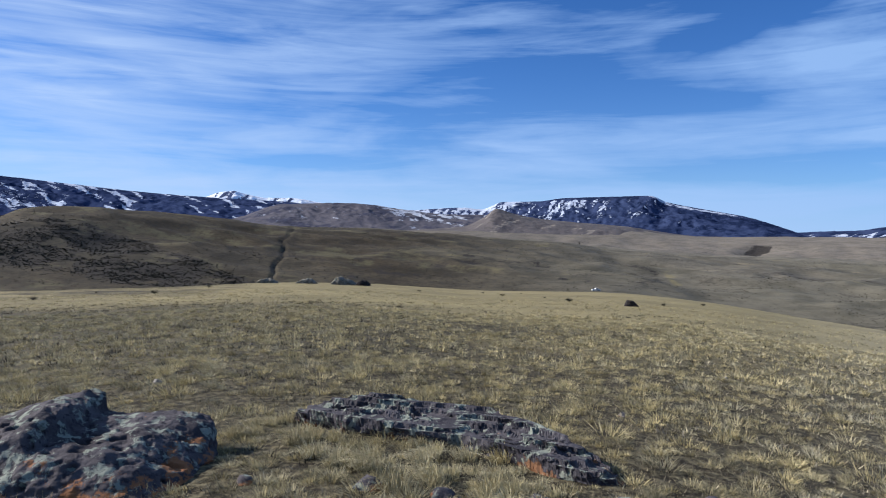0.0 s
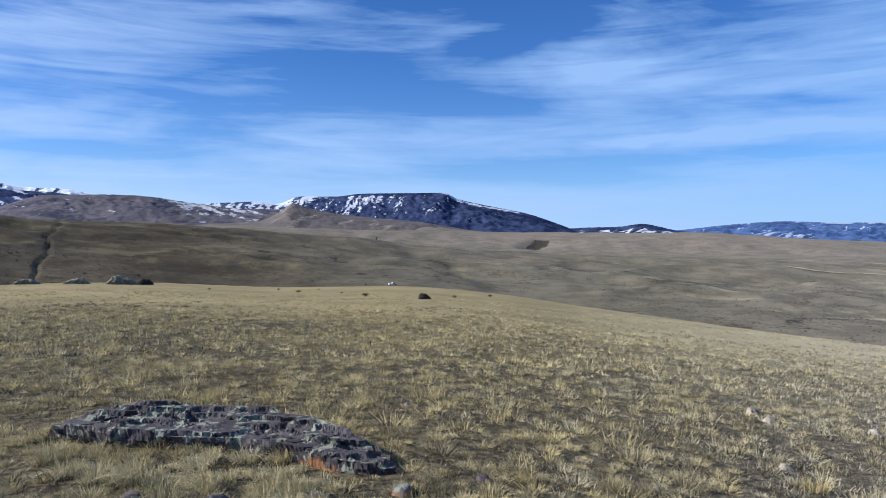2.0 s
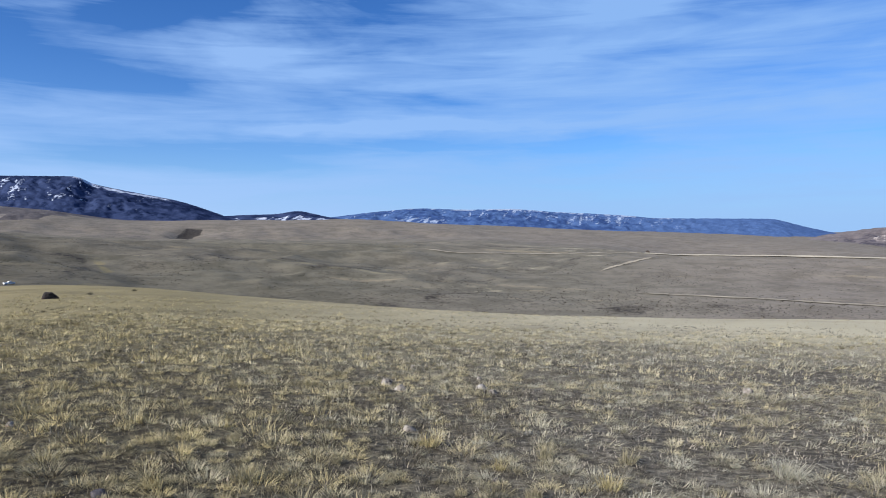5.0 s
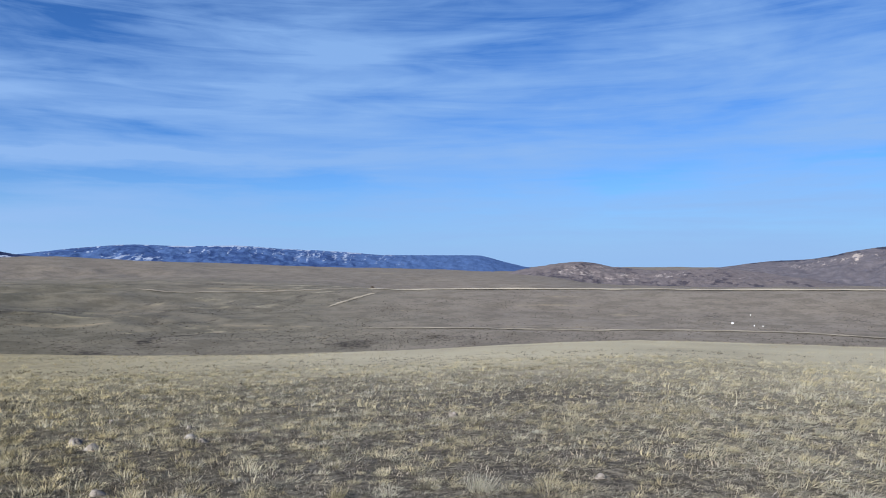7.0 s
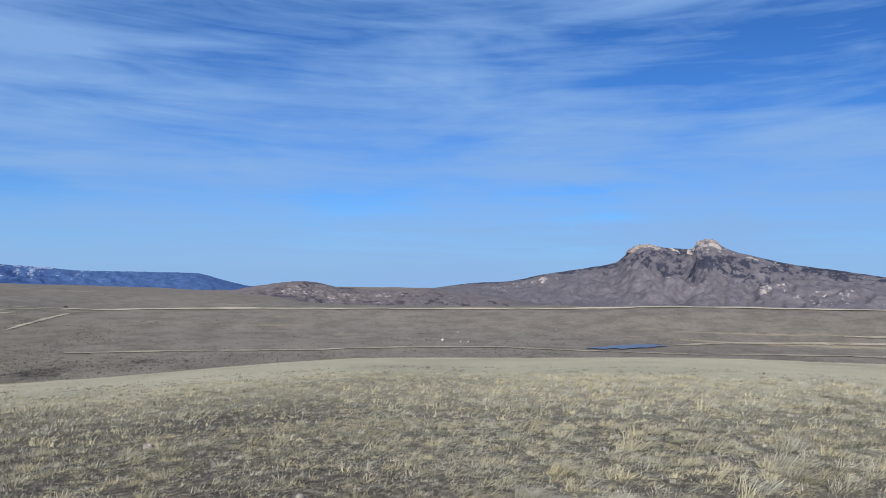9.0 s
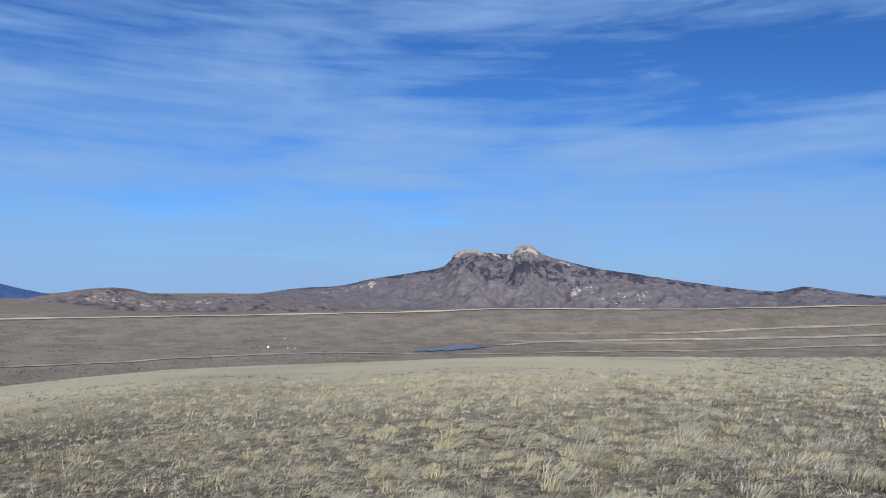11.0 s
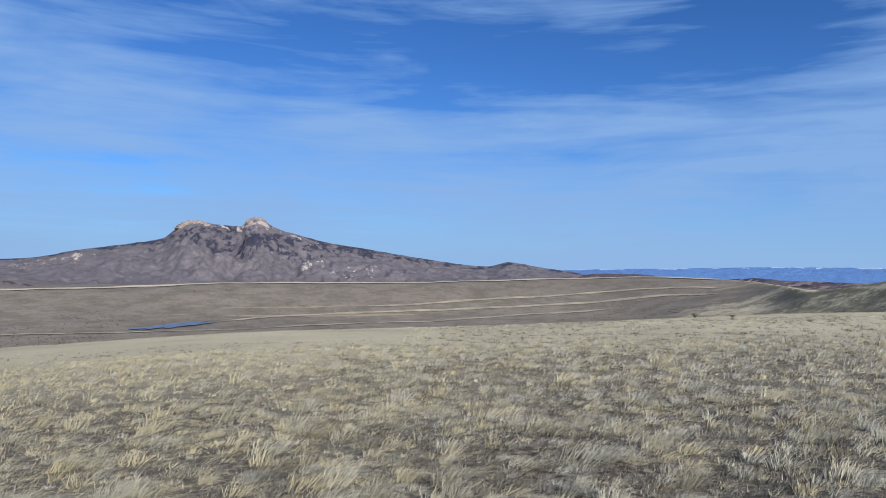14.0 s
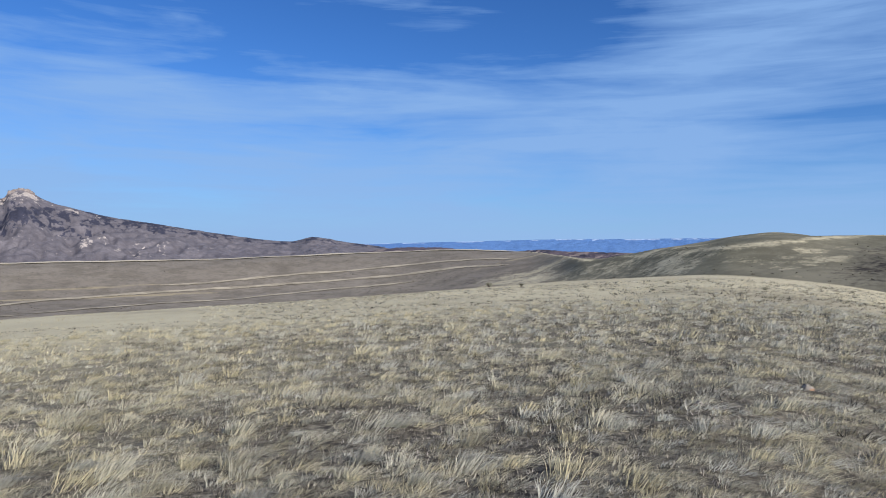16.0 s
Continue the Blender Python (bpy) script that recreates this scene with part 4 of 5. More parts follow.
    tufts("gap_shade_stems", "dark stems standing in for shaded gaps around the hilltop", FORB_AND_GAP_SHADE, rng, spread(further, 5.5, 1.2, 25, 0.45, 1.0), 18, 0.065, 0.017, 0.11, 0.5)
    tufts("gap_shade_stems", "dark stems standing in for shaded gaps across the hilltop", FORB_AND_GAP_SHADE, rng, spread((15, 44, 39, -184), 3.2, 1.2, 25, 0.45, 1.0), 9, 0.085, 0.034, 0.15, 0.5)
    tufts("low_forbs", "dark grey-green clumps of low dead forbs", FORB_AND_GAP_SHADE, rng, scatter(rng, 13, 46, 1.7, 41, 2, 1.8, 33, 0.42, 1.0), 20, 0.10, 0.026, 0.16, 0.4)
    tufts("bunchgrass", "sparse straw bunches thinning out toward the brow", STRAW, rng, scatter(rng, 36, 75, 2.2, 40, -60, 0.7, 12, 0.6, 1.0), 8, 0.11, 0.045, 0.15, 0.6)
    tufts("bunchgrass", "sparse bleached bunches thinning out toward the brow", STRAW, rng, scatter(rng, 36, 80, 2.2, -125, -186, 0.7, 12, 0.6, 1.0), 9, 0.13, 0.045, 0.16, 0.8)
    tufts("gap_shade_stems", "dark stems standing in for shade between the bunches near the brow", FORB_AND_GAP_SHADE, rng, scatter(rng, 26, 75, 1.2, -128, -186, 1.2, 15, 0.5, 1.0), 12, 0.12, 0.05, 0.22, 0.5)
    for lo, hi, many, wide in ((4.5, 8, 90, 0.0062), (8, 16, 60, 0.010), (16, 34, 34, 0.018)):
        tufts("tussock", "large bleached tussocks bent over by the wind", STRAW, rng, scatter(rng, lo, hi, 2.6, -96, -186, 1.3, 40, 0.55, 1.0), many, 0.19, wide, 0.12, 1.5, True, old=0.5)
    # taller clumps before and round the slab
    c, w = math.cos(radians(SLAB_TURN)), math.sin(radians(SLAB_TURN))
    rim = []
    for k in range(62):
        u = rng.uniform(-2.2, 1.6)
        if k < 50:
            v = np.interp(u, [q[0] for q in SLAB], [q[1] for q in SLAB]) - rng.uniform(0.16, 1.15)
        else:
            v = np.interp(u, [q[0] for q in SLAB], [q[2] for q in SLAB]) + rng.uniform(0.10, 0.35)
        rim.append((SLAB_AT[0] + u * c - v * w, SLAB_AT[1] + u * w + v * c))
    x, y = np.array(rim).T
    z = land_height(np.degrees(np.arctan2(-x, y)), np.hypot(x, y))
    golden = [one_tussock(rng, 0, 0.17, "golden tussock growing against the rock slab") for _ in range(4)]
    for k in range(len(x)):
        plant_tussock(rng, golden[k % 4], x[k], y[k], z[k], "tussocks round the slab")
    # large single tussocks among the short grass
    sunny = [one_tussock(rng, 0, 0.19, "large golden tussock of wind-bent straw grass") for _ in range(4)]
    faded = [one_tussock(rng, -150, 0.20, "large bleached tussock of wind-bent straw grass") for _ in range(4)]
    x, y, z = spread(near, 2.4, 1.2, 70, 0.5)
    clear = ~on_rock(x, y)
    for k, (px, py, pz) in enumerate(zip(x[clear], y[clear], z[clear])):
        kinds = sunny if -60 < math.degrees(math.atan2(-px, py)) < 90 else faded
        plant_tussock(rng, kinds[k % 4], px, py, pz, "large tussocks on the hilltop")
    for ob in golden + sunny + faded:
        bpy.data.objects.remove(ob)


make_grass()


# ---- sagebrush across the basin and on the brown hillsides ----
BRUSH = material("far_sagebrush", blade_colour((0.020, 0.019, 0.014), (0.040, 0.037, 0.028), (0.069, 0.066, 0.050), (0.033, 0.028, 0.020)), rough=0.9)


def far_brush():
    rng = np.random.RandomState(23)
    n = 150000
    r, az = np.sqrt(rng.uniform(330 ** 2, 980 ** 2, n)), rng.uniform(-180, 37, n)
    x, y = -r * np.sin(np.radians(az)), r * np.cos(np.radians(az))
    thick = 0.75 * brush_shade_cover(az, r) + np.clip(0.9 * rough2(x / 70 + 2, y / 70, 4) + 0.10, 0, 0.5) * np.where(r > 700, 0.45, 1.0)
    thick *= np.where(az < -146, 0.35, 1.0)
    thick += 0.35 * np.exp(-((r - 500) / 60) ** 2) * ((az < -30) & (az > -102))
    thick += 0.22 * (az > -12) * (r < 800) * np.clip(0.7 + 1.5 * rough2(x / 40 + 4, y / 40, 3), 0, 1)
    wet = ((x - POND[0]) / 34) ** 2 + ((y - POND[1]) / 50) ** 2 < 1
    keep = (rng.uniform(0, 1, n) < thick) & ~wet
    x, y, z = x[keep], y[keep], land_height(az[keep], r[keep])
    ob = tufts("far_sagebrush", "dark sagebrush dotted over the basin and hillsides", BRUSH, rng, (x, y, z), 5, 0.6, 0.38, 0.34, 0.2)
    tagged(ob, category="shrub")
    n = 34000
    r, az = np.sqrt(rng.uniform(375 ** 2, 625 ** 2, n)), rng.uniform(7, 38, n)
    x, y = -r * np.sin(np.radians(az)), r * np.cos(np.radians(az))
    keep = rng.uniform(0, 1, n) < brush_shade_cover(az, r) ** 2 * np.clip(0.7 + 1.4 * rough2(x / 9, y / 9, 3), 0.05, 1)
    ob = tufts("hillside_scrub", "dense dark scrub on the lower hillside", BRUSH, rng, (x[keep], y[keep], land_height(az[keep], r[keep])), 6, 0.75, 0.5, 0.55, 0.2)
    tagged(ob, category="shrub")


far_brush()


# ---- rocks ----
def rock_colour(base, other, green, rust, rust_share, lichen=0.53):
    """Weathered rock with grey-green and orange lichen."""
    def build(place, add, maths, ramp, mix, noise_at):
        n = noise_at(place, 2.2, 6, 0.65)
        g = noise_at(place, 15.0, 6, 0.7)
        c = mix(ramp(n, (0.38, 0.0), (0.62, 1.0)), base, other)
        spots = noise_at(add("ShaderNodeVectorMath", {0: place, 1: (7.0, 3.0, 1.0)}, operation="ADD").outputs[0], 5.5, 7, 0.68)
        c = mix(ramp(spots, (lichen, 0.0), (lichen + 0.03, 0.85)), c, green)
        c = mix(ramp(g, (0.38, 0.92), (0.47, 0.0)), c, (0.022, 0.02, 0.026))
        more = noise_at(add("ShaderNodeVectorMath", {0: place, 1: (1.0, 9.0, 4.0)}, operation="ADD").outputs[0], 3.6, 6, 0.7)
        height = add("ShaderNodeAttribute", attribute_name="height").outputs["Fac"]
        low = maths("ADD", more, maths("MULTIPLY", maths("SUBTRACT", 0.45, height), 0.30))
        return mix(ramp(low, (1 - rust_share, 0.0), (1.05 - rust_share, 0.9)), c, rust)
    return build


ROCK = material("lichened_rock", rock_colour((0.034, 0.030, 0.034), (0.082, 0.074, 0.080), (0.19, 0.212, 0.178), (0.22, 0.095, 0.042), 0.41, 0.535), rough=0.85, bump=0.022, bump_scale=13.0)
SLAB_ROCK = material("dark_lichened_rock", rock_colour((0.036, 0.034, 0.040), (0.070, 0.065, 0.072), (0.20, 0.22, 0.185), (0.19, 0.095, 0.05), 0.345, 0.53), rough=0.85, bump=0.014, bump_scale=22.0)
PALE_ROCK = material("grey_outcrop", rock_colour((0.13, 0.118, 0.097), (0.21, 0.19, 0.155), (0.20, 0.205, 0.16), (0.15, 0.085, 0.05), 0.36), rough=0.9, bump=0.05, bump_scale=4.0)
BLACK_ROCK = material("dark_rock", rock_colour((0.016, 0.014, 0.014), (0.026, 0.021, 0.020), (0.036, 0.033, 0.029), (0.058, 0.029, 0.018), 0.36), rough=0.9, bump=0.02, bump_scale=6.0)
STONE = material("pale_stone", rock_colour((0.175, 0.153, 0.131), (0.241, 0.219, 0.190), (0.292, 0.277, 0.248), (0.248, 0.153, 0.102), 0.34), rough=0.9, bump=0.01, bump_scale=25.0)


def rock(name, label, mat, at, turn, profile, half, sink, back=0.25, detail=6, seed=0.0, crag=0.06, dents=(), category="rock", square=0.72):
    """A rock whose top follows a profile of (metres along, metres high); half is half its depth. It sits sunk into the ground."""
    bm = bmesh.new()
    bmesh.ops.create_icosphere(bm, subdivisions=detail, radius=1.0)
    xs, hs = [p[0] for p in profile], [p[1] for p in profile]
    mid, a = (xs[0] + xs[-1]) / 2, (xs[-1] - xs[0]) / 2
    tall = max(hs)
    shift = Vector((seed, seed * 0.7, seed * 1.3))
    # broken along planes: the six sides of a block and some chance breaks
    breaks = np.random.RandomState(int(seed * 10)).normal(0, 1, (12, 3))
    breaks /= np.linalg.norm(breaks, axis=1)[:, None]
    sides = np.concatenate([np.vstack([np.eye(3), -np.eye(3)]), breaks / np.linspace(1.06, 1.3, 12)[:, None]])
    round_off = 9.0 if square > 0.65 else 13.0
    for v in bm.verts:
        p = v.co.copy()
        q = p / float((np.clip(sides @ np.array(p), 0, None) ** round_off).sum() ** (1 / round_off))
        x = mid + a * q.x
        h = float(np.interp(x, xs, hs))
        z = h * q.z if q.z > 0 else sink * q.z
        w = Vector((x, half * q.y + back * max(z, 0), z))
        n1 = noise.fractal(w * 2.3 + shift, 0.9, 2.1, 5)
        n2 = noise.noise(w * 8.0 + shift) + 0.7 * noise.noise(w * 19.0 + shift) + 0.45 * noise.noise(w * 41.0 + shift)
        pit = max(0.0, noise.noise(Vector((w.x * 9.0, w.y * 11.0, w.z * 11.0)) - shift) - 0.36)
        ledge = abs(noise.noise(Vector((w.x * 1.4, w.y * 2.0, w.z * 7.0)) + shift))
        w += p * (0.7 * crag * n1 + crag * 0.34 * n2 - crag * 0.9 * ledge - crag * 4.5 * pit)
        for dx, dy, size, deep in dents:
            d = ((w.x - dx) / size) ** 2 + ((w.y - dy) / (size * 0.6)) ** 2
            w.z -= deep * math.exp(-d * d) * (p.z > 0)
        v.co = w
    me = bpy.data.meshes.new(name)
    bm.to_mesh(me)
    bm.free()
    me.shade_smooth()
    me.materials.append(mat)
    ob = new(name, me)
    store(ob, "height", [max(0.0, v.co.z) / tall for v in me.vertices])
    az, r = math.degrees(math.atan2(-at[0], at[1])), math.hypot(*at)
    ob.matrix_world = pose(at[0], at[1], float(land_height(az if az < 179 else az - 360, r)), 0, 0, turn)
    return tagged(ob, label, category)


rock("boulder", "large pitted grey boulder with orange and green lichen in the grass", ROCK, (-3.08, 6.0), 0,
     [(-1.35, 0.15), (-1.0, 0.31), (-0.75, 0.42), (-0.5, 0.49), (-0.33, 0.51), (-0.22, 0.47), (-0.13, 0.33), (0.1, 0.315), (0.4, 0.33), (0.65, 0.325), (0.85, 0.29), (0.99, 0.21), (1.06, 0.08)],
     0.66, 0.25, back=1.05, detail=7, seed=3.0, crag=0.054, square=0.5,
     dents=[(0.10, 0.05, 0.07, 0.10), (0.36, 0.14, 0.08, 0.10), (0.46, -0.08, 0.05, 0.07), (-0.5, 0.1, 0.09, 0.05), (-0.3, 0.25, 0.06, 0.05), (0.62, 0.1, 0.05, 0.05), (0.2, -0.2, 0.06, 0.06),
            (-0.1, -0.1, 0.05, 0.06), (0.72, -0.12, 0.05, 0.05)])


def make_slab():
    """A low bed of rock: a broken lip in front, a top that climbs to its back rim, split along thin beds."""
    us = np.array([k[0] for k in SLAB])
    U = np.linspace(us[0], us[-1], 260)
    front, back = np.interp(U, us, [k[1] for k in SLAB]), np.interp(U, us, [k[2] for k in SLAB])
    ends = np.clip(np.minimum(U - us[0], us[-1] - U) / 0.16, 0, 1) ** 0.6
    lip = ends * np.interp(U, [-1.95, -1.5, -0.9, -0.3, 0.3, 1.0, 1.5, 1.88], [0.08, 0.20, 0.22, 0.17, 0.15, 0.15, 0.13, 0.04])
    rim = ends * np.interp(U, [-1.95, -1.5, -1.0, -0.5, 0.2, 0.9, 1.3, 1.88], [0.10, 0.28, 0.36, 0.32, 0.30, 0.28, 0.24, 0.05])
    wall, top = 10, 64
    verts = np.zeros((len(U), 2 * wall + top, 3))
    for j in range(2 * wall + top):
        if j < wall:
            s, z = 0.0, -0.2 + (lip + 0.2) * j / wall
        elif j < wall + top:
            s = (j - wall) / (top - 1)
            z = lip + (rim - lip) * s ** 0.8
        else:
            s, z = 1.0, rim - (rim + 0.2) * (j - wall - top + 1) / wall
        verts[:, j] = np.stack([U, front + (back - front) * s, z], -1)
    u, v, z = verts[..., 0], verts[..., 1], verts[..., 2]
    up = np.clip((z + 0.02) / 0.06, 0, 1)
    # hollows on top, a deep one under the raised rim at the thick end, and long splits
    s = (v - front[:, None]) / (back - front)[:, None]
    deep = 0.15 * hump(u, -1.25, 0.42) * hump(s, 0.58, 0.22) + 0.08 * hump(u, -0.4, 0.22) * hump(s, 0.7, 0.2) + 0.05 * hump(u, 0.6, 0.3) * hump(s, 0.35, 0.2)
    split = np.abs(rough2(u * 1.3 + 3, v * 6.5 + 7, 3, 0.55))
    bumps = 0.035 * rough2(u * 1.4 + 2, v * 6.0, 4, 0.55) - 0.06 * np.clip(1 - split * 9, 0, 1)
    level = z + (bumps - deep) * up * np.clip(np.minimum(s * 6, (1 - s) * 6), 0.15, 1)
    level = level + up * (0.020 * rough2(u * 9 + 5, v * 17, 4, 0.65))
    bed = level / 0.05 + 0.6 * rough2(u * 1.2, v * 2.0, 2)
    step = bed - np.floor(bed)
    verts[..., 2] = level + up * 0.046 * (step ** 8 - step)
    ragged = 0.06 * rough2(u * 4 + 11, z * 14, 5, 0.65) + 0.014 * rough2(u * 19, z * 45 + 3, 3, 0.6)
    verts[..., 1] = v + np.where(s < 0.5, ragged - 0.05 * np.clip(z / 0.15, 0, 1), ragged)
    ob = mesh_object("rock_slab", verts.reshape(-1, 3), grid_faces(len(U), 2 * wall + top)[:, ::-1], SLAB_ROCK, smooth=False)
    store(ob, "height", np.clip(verts[..., 2] / 0.33, 0, 1))
    az, r = math.degrees(math.atan2(-SLAB_AT[0], SLAB_AT[1])), math.hypot(*SLAB_AT)
    ob.matrix_world = pose(*SLAB_AT, float(land_height(az, r)), -4, 0, SLAB_TURN)
    tagged(ob, "low flat lichened rock slab half buried in dry grass", "rock")


make_slab()

# the two limestone summits of the mountain
CLIFF = material("limestone_cliff", slope_colour((0.27, 0.23, 0.21), (0.125, 0.108, 0.108), (0.055, 0.048, 0.055), (0.27, 0.23, 0.205), 0.03), bump=6.0, bump_scale=0.06)


def summit(label, az, away, top, profile, half, size, seed):
    ob = rock("limestone_summit", label, CLIFF, (0.0, 50.0), az, [(p / size, h / size) for p, h in profile], half / size, 0.3, back=0.2, detail=6, seed=seed, crag=0.24, square=0.5)
    x, y = -away * math.sin(radians(az)), away * math.cos(radians(az))
    ob.matrix_world = pose(x, y, top - max(h for p, h in profile), 0, 0, az) @ Matrix.Diagonal((size, size, size, 1))
    for key in ("category", "label"):
        del ob[key]
    ob.parent = peak
    ob["label"] = label


summit("pale broad limestone cliff", -108.1, 3985, 176, [(-110, 12), (-80, 30), (-40, 44), (0, 50), (50, 36), (100, 10)], 45, 60, 14.0)
summit("pale domed limestone summit", -112.75, 3985, 204, [(-78, 8), (-56, 46), (-40, 61), (-10, 67), (22, 64), (50, 46), (88, 8)], 45, 60, 17.0)

# outcrops on the brow and a dark rock on the slope below it
rock("rock_outcrop", "low grey rock outcrop on the hill's brow", PALE_ROCK, (-30.0, 116.0), 5, [(-1.9, 0.2), (-0.8, 0.8), (0.5, 0.7), (1.9, 0.1)], 1.2, 0.5,
     detail=5, seed=1.0, crag=0.3)
rock("rock_outcrop", "grey rock outcrop beside a dark shrub", PALE_ROCK, (-21.5, 107.0), -4, [(-1.6, 0.2), (-0.5, 0.7), (0.7, 0.9), (1.6, 0.1)], 1.1, 0.5,
     detail=5, seed=2.4, crag=0.2)
rock("rock_outcrop", "broad pale rock outcrop with a dark cleft", PALE_ROCK, (-15.4, 106.0), 3, [(-2.2, 0.2), (-1.5, 1.1), (-0.6, 1.4), (-0.1, 1.0), (0.8, 0.8), (2.0, 0.15)], 1.2, 0.5,
     detail=5, seed=4.1, crag=0.34)
rock("rock_outcrop", "small dark rock at the end of an outcrop", BLACK_ROCK, (-12.4, 105.4), 8, [(-1.2, 0.3), (-0.2, 0.9), (0.6, 0.8), (1.2, 0.2)], 0.8, 0.4,
     detail=4, seed=5.6, crag=0.2)
rock("dark_boulder", "nearly black boulder alone on the grassy slope", BLACK_ROCK, (16.2, 58.9), -10, [(-0.55, 0.15), (-0.2, 0.62), (0.25, 0.5), (0.7, 0.08)], 0.45, 0.2,
     detail=5, seed=6.3, crag=0.12)


def small_stones():
    rng = random.Random(5)
    places = [(8.3, 9.6, 0.14), (8.0, 8.9, 0.12), (9.4, 8.3, 0.11), (8.9, 7.6, 0.09), (12.6, 4.8, 0.12), (5.9, 6.4, 0.08)]
    for _ in range(26):
        az, r = radians(rng.uniform(-178, 30)), rng.uniform(5.0, 17.0)
        places.append((-r * math.sin(az), r * math.cos(az), rng.uniform(0.035, 0.075)))
    makes = []
    for i, (x, y, s) in enumerate(places):
        if i < 6:
            ob = rock("stone", "pale weathered stone lying in the grass", STONE, (x, y), rng.uniform(0, 360),
                      [(-s, s * 0.2), (-s * 0.4, s * 0.85), (s * 0.3, s * 0.7), (s, s * 0.15)], s * 0.75, s * 0.4, detail=3, seed=10 + i * 3.7, crag=s * 0.22, category="stone")
            tagged(ob, group="stones in the grass")
            makes.append((ob, s))
        else:
            ob, size = makes[i % 6]
            k = s / size
            m = pose(x, y, float(land_height((math.degrees(math.atan2(-x, y)) + 180) % 360 - 180, math.hypot(x, y))) + 0.01, 0, 0, rng.uniform(0, 360))
            c = copy_thing(ob, m)
            c.scale = (k, k, k)


small_stones()
for x, y, s in ((-0.55, 5.55, 0.12), (0.0, 5.45, 0.09), (0.75, 5.5, 0.10), (1.35, 5.45, 0.10), (2.1, 5.7, 0.07), (-1.55, 5.75, 0.07)):
    tagged(rock("stone", "grey lichened stone before the rock slab", ROCK, (x, y), 40 * x, [(-s, s * 0.2), (-s * 0.5, s * 0.8), (s * 0.4, s * 0.65), (s, s * 0.1)], s * 0.8, s * 0.4,
                detail=3, seed=30 + 7 * x, crag=s * 0.3, category="stone"), group="stones before the slab")


# ---- shrubs and a lone tree ----
LEAF = material("dark_juniper_leaf", blade_colour((0.013, 0.015, 0.010), (0.026, 0.026, 0.018), (0.044, 0.042, 0.031), (0.033, 0.028, 0.020)), rough=0.8)
SAGE_LEAF = material("grey_sagebrush_leaf", blade_colour((0.066, 0.062, 0.044), (0.117, 0.113, 0.084), (0.182, 0.175, 0.139), (0.095, 0.084, 0.062)), rough=0.85)
BARK = material("weathered_bark", lambda place, add, maths, ramp, mix, noise_at: mix(noise_at(place, 30, 4), (0.066, 0.051, 0.040), (0.124, 0.106, 0.088)), rough=0.95)


def part(name, bm, mat, parent, label=""):
    me = bpy.data.meshes.new(name)
    bm.to_mesh(me)
    bm.free()
    me.materials.append(mat)
    ob = new(name, me)
    ob.parent = parent
    return tagged(ob, label)


def limb(bm, a, b, ra, rb, sides=6):
    a, b = Vector(a), Vector(b)
    turn = (b - a).to_track_quat("Z", "Y").to_matrix().to_4x4()
    ret = bmesh.ops.create_cone(bm, cap_ends=True, segments=sides, radius1=ra, radius2=rb, depth=(b - a).length)
    bmesh.ops.transform(bm, matrix=Matrix.Translation((a + b) / 2) @ turn, verts=ret["verts"])


def bush(name, label, wide, tall, leaf, seed, trunk=0.0, leaves=900, category="shrub"):
    """Branching stems under a ragged crown of many small leaf sprays."""
    rng = random.Random(seed)
    base = new(name)
    stems, crown = bmesh.new(), bmesh.new()
    tips = []
    if trunk:
        limb(stems, (0, 0, -0.1), (0.05 * tall, 0, tall * 0.8), trunk, trunk * 0.3, 8)
    for _ in range(9):
        a, h = rng.uniform(0, 6.28), rng.uniform(0.45, 0.95) * tall
        out = wide * 0.42 * rng.uniform(0.4, 1.0) * (1.15 - 0.6 * h / tall)
        foot = Vector((0, 0, trunk and h * 0.45))
        tip = Vector((math.cos(a) * out, math.sin(a) * out, h))
        knee = foot.lerp(tip, 0.5) + Vector((0, 0, 0.08 * tall))
        limb(stems, foot, knee, 0.022 * wide, 0.014 * wide)
        limb(stems, knee, tip, 0.014 * wide, 0.005 * wide)
        tips += [tip, knee.lerp(tip, 0.6), knee]
    for _ in range(leaves):
        c = rng.choice(tips) + Vector((rng.gauss(0, wide * 0.11), rng.gauss(0, wide * 0.11), rng.gauss(0, tall * 0.10)))
        c.z = max(c.z, 0.02)
        s = wide * rng.uniform(0.02, 0.055)
        d = Vector((rng.gauss(0, 1), rng.gauss(0, 1), rng.gauss(0.5, 1))).normalized()
        e = d.orthogonal().normalized() * s * 0.4
        crown.faces.new([crown.verts.new(c - e), crown.verts.new(c + e), crown.verts.new(c + d * s)])
    part("stems", stems, BARK, base, "bare grey woody stems")
    part("crown", crown, leaf, base)
    return tagged(base, label, category)


def stand(ob, x, y, turn=0.0, down=0.03):
    az = (math.degrees(math.atan2(-x, y)) + 180) % 360 - 180
    ob.matrix_world = pose(x, y, float(land_height(az, math.hypot(x, y))) - down, 0, 0, turn)
    return ob


def on_heading(az, r):
    return -r * math.sin(radians(az)), r * math.cos(radians(az))


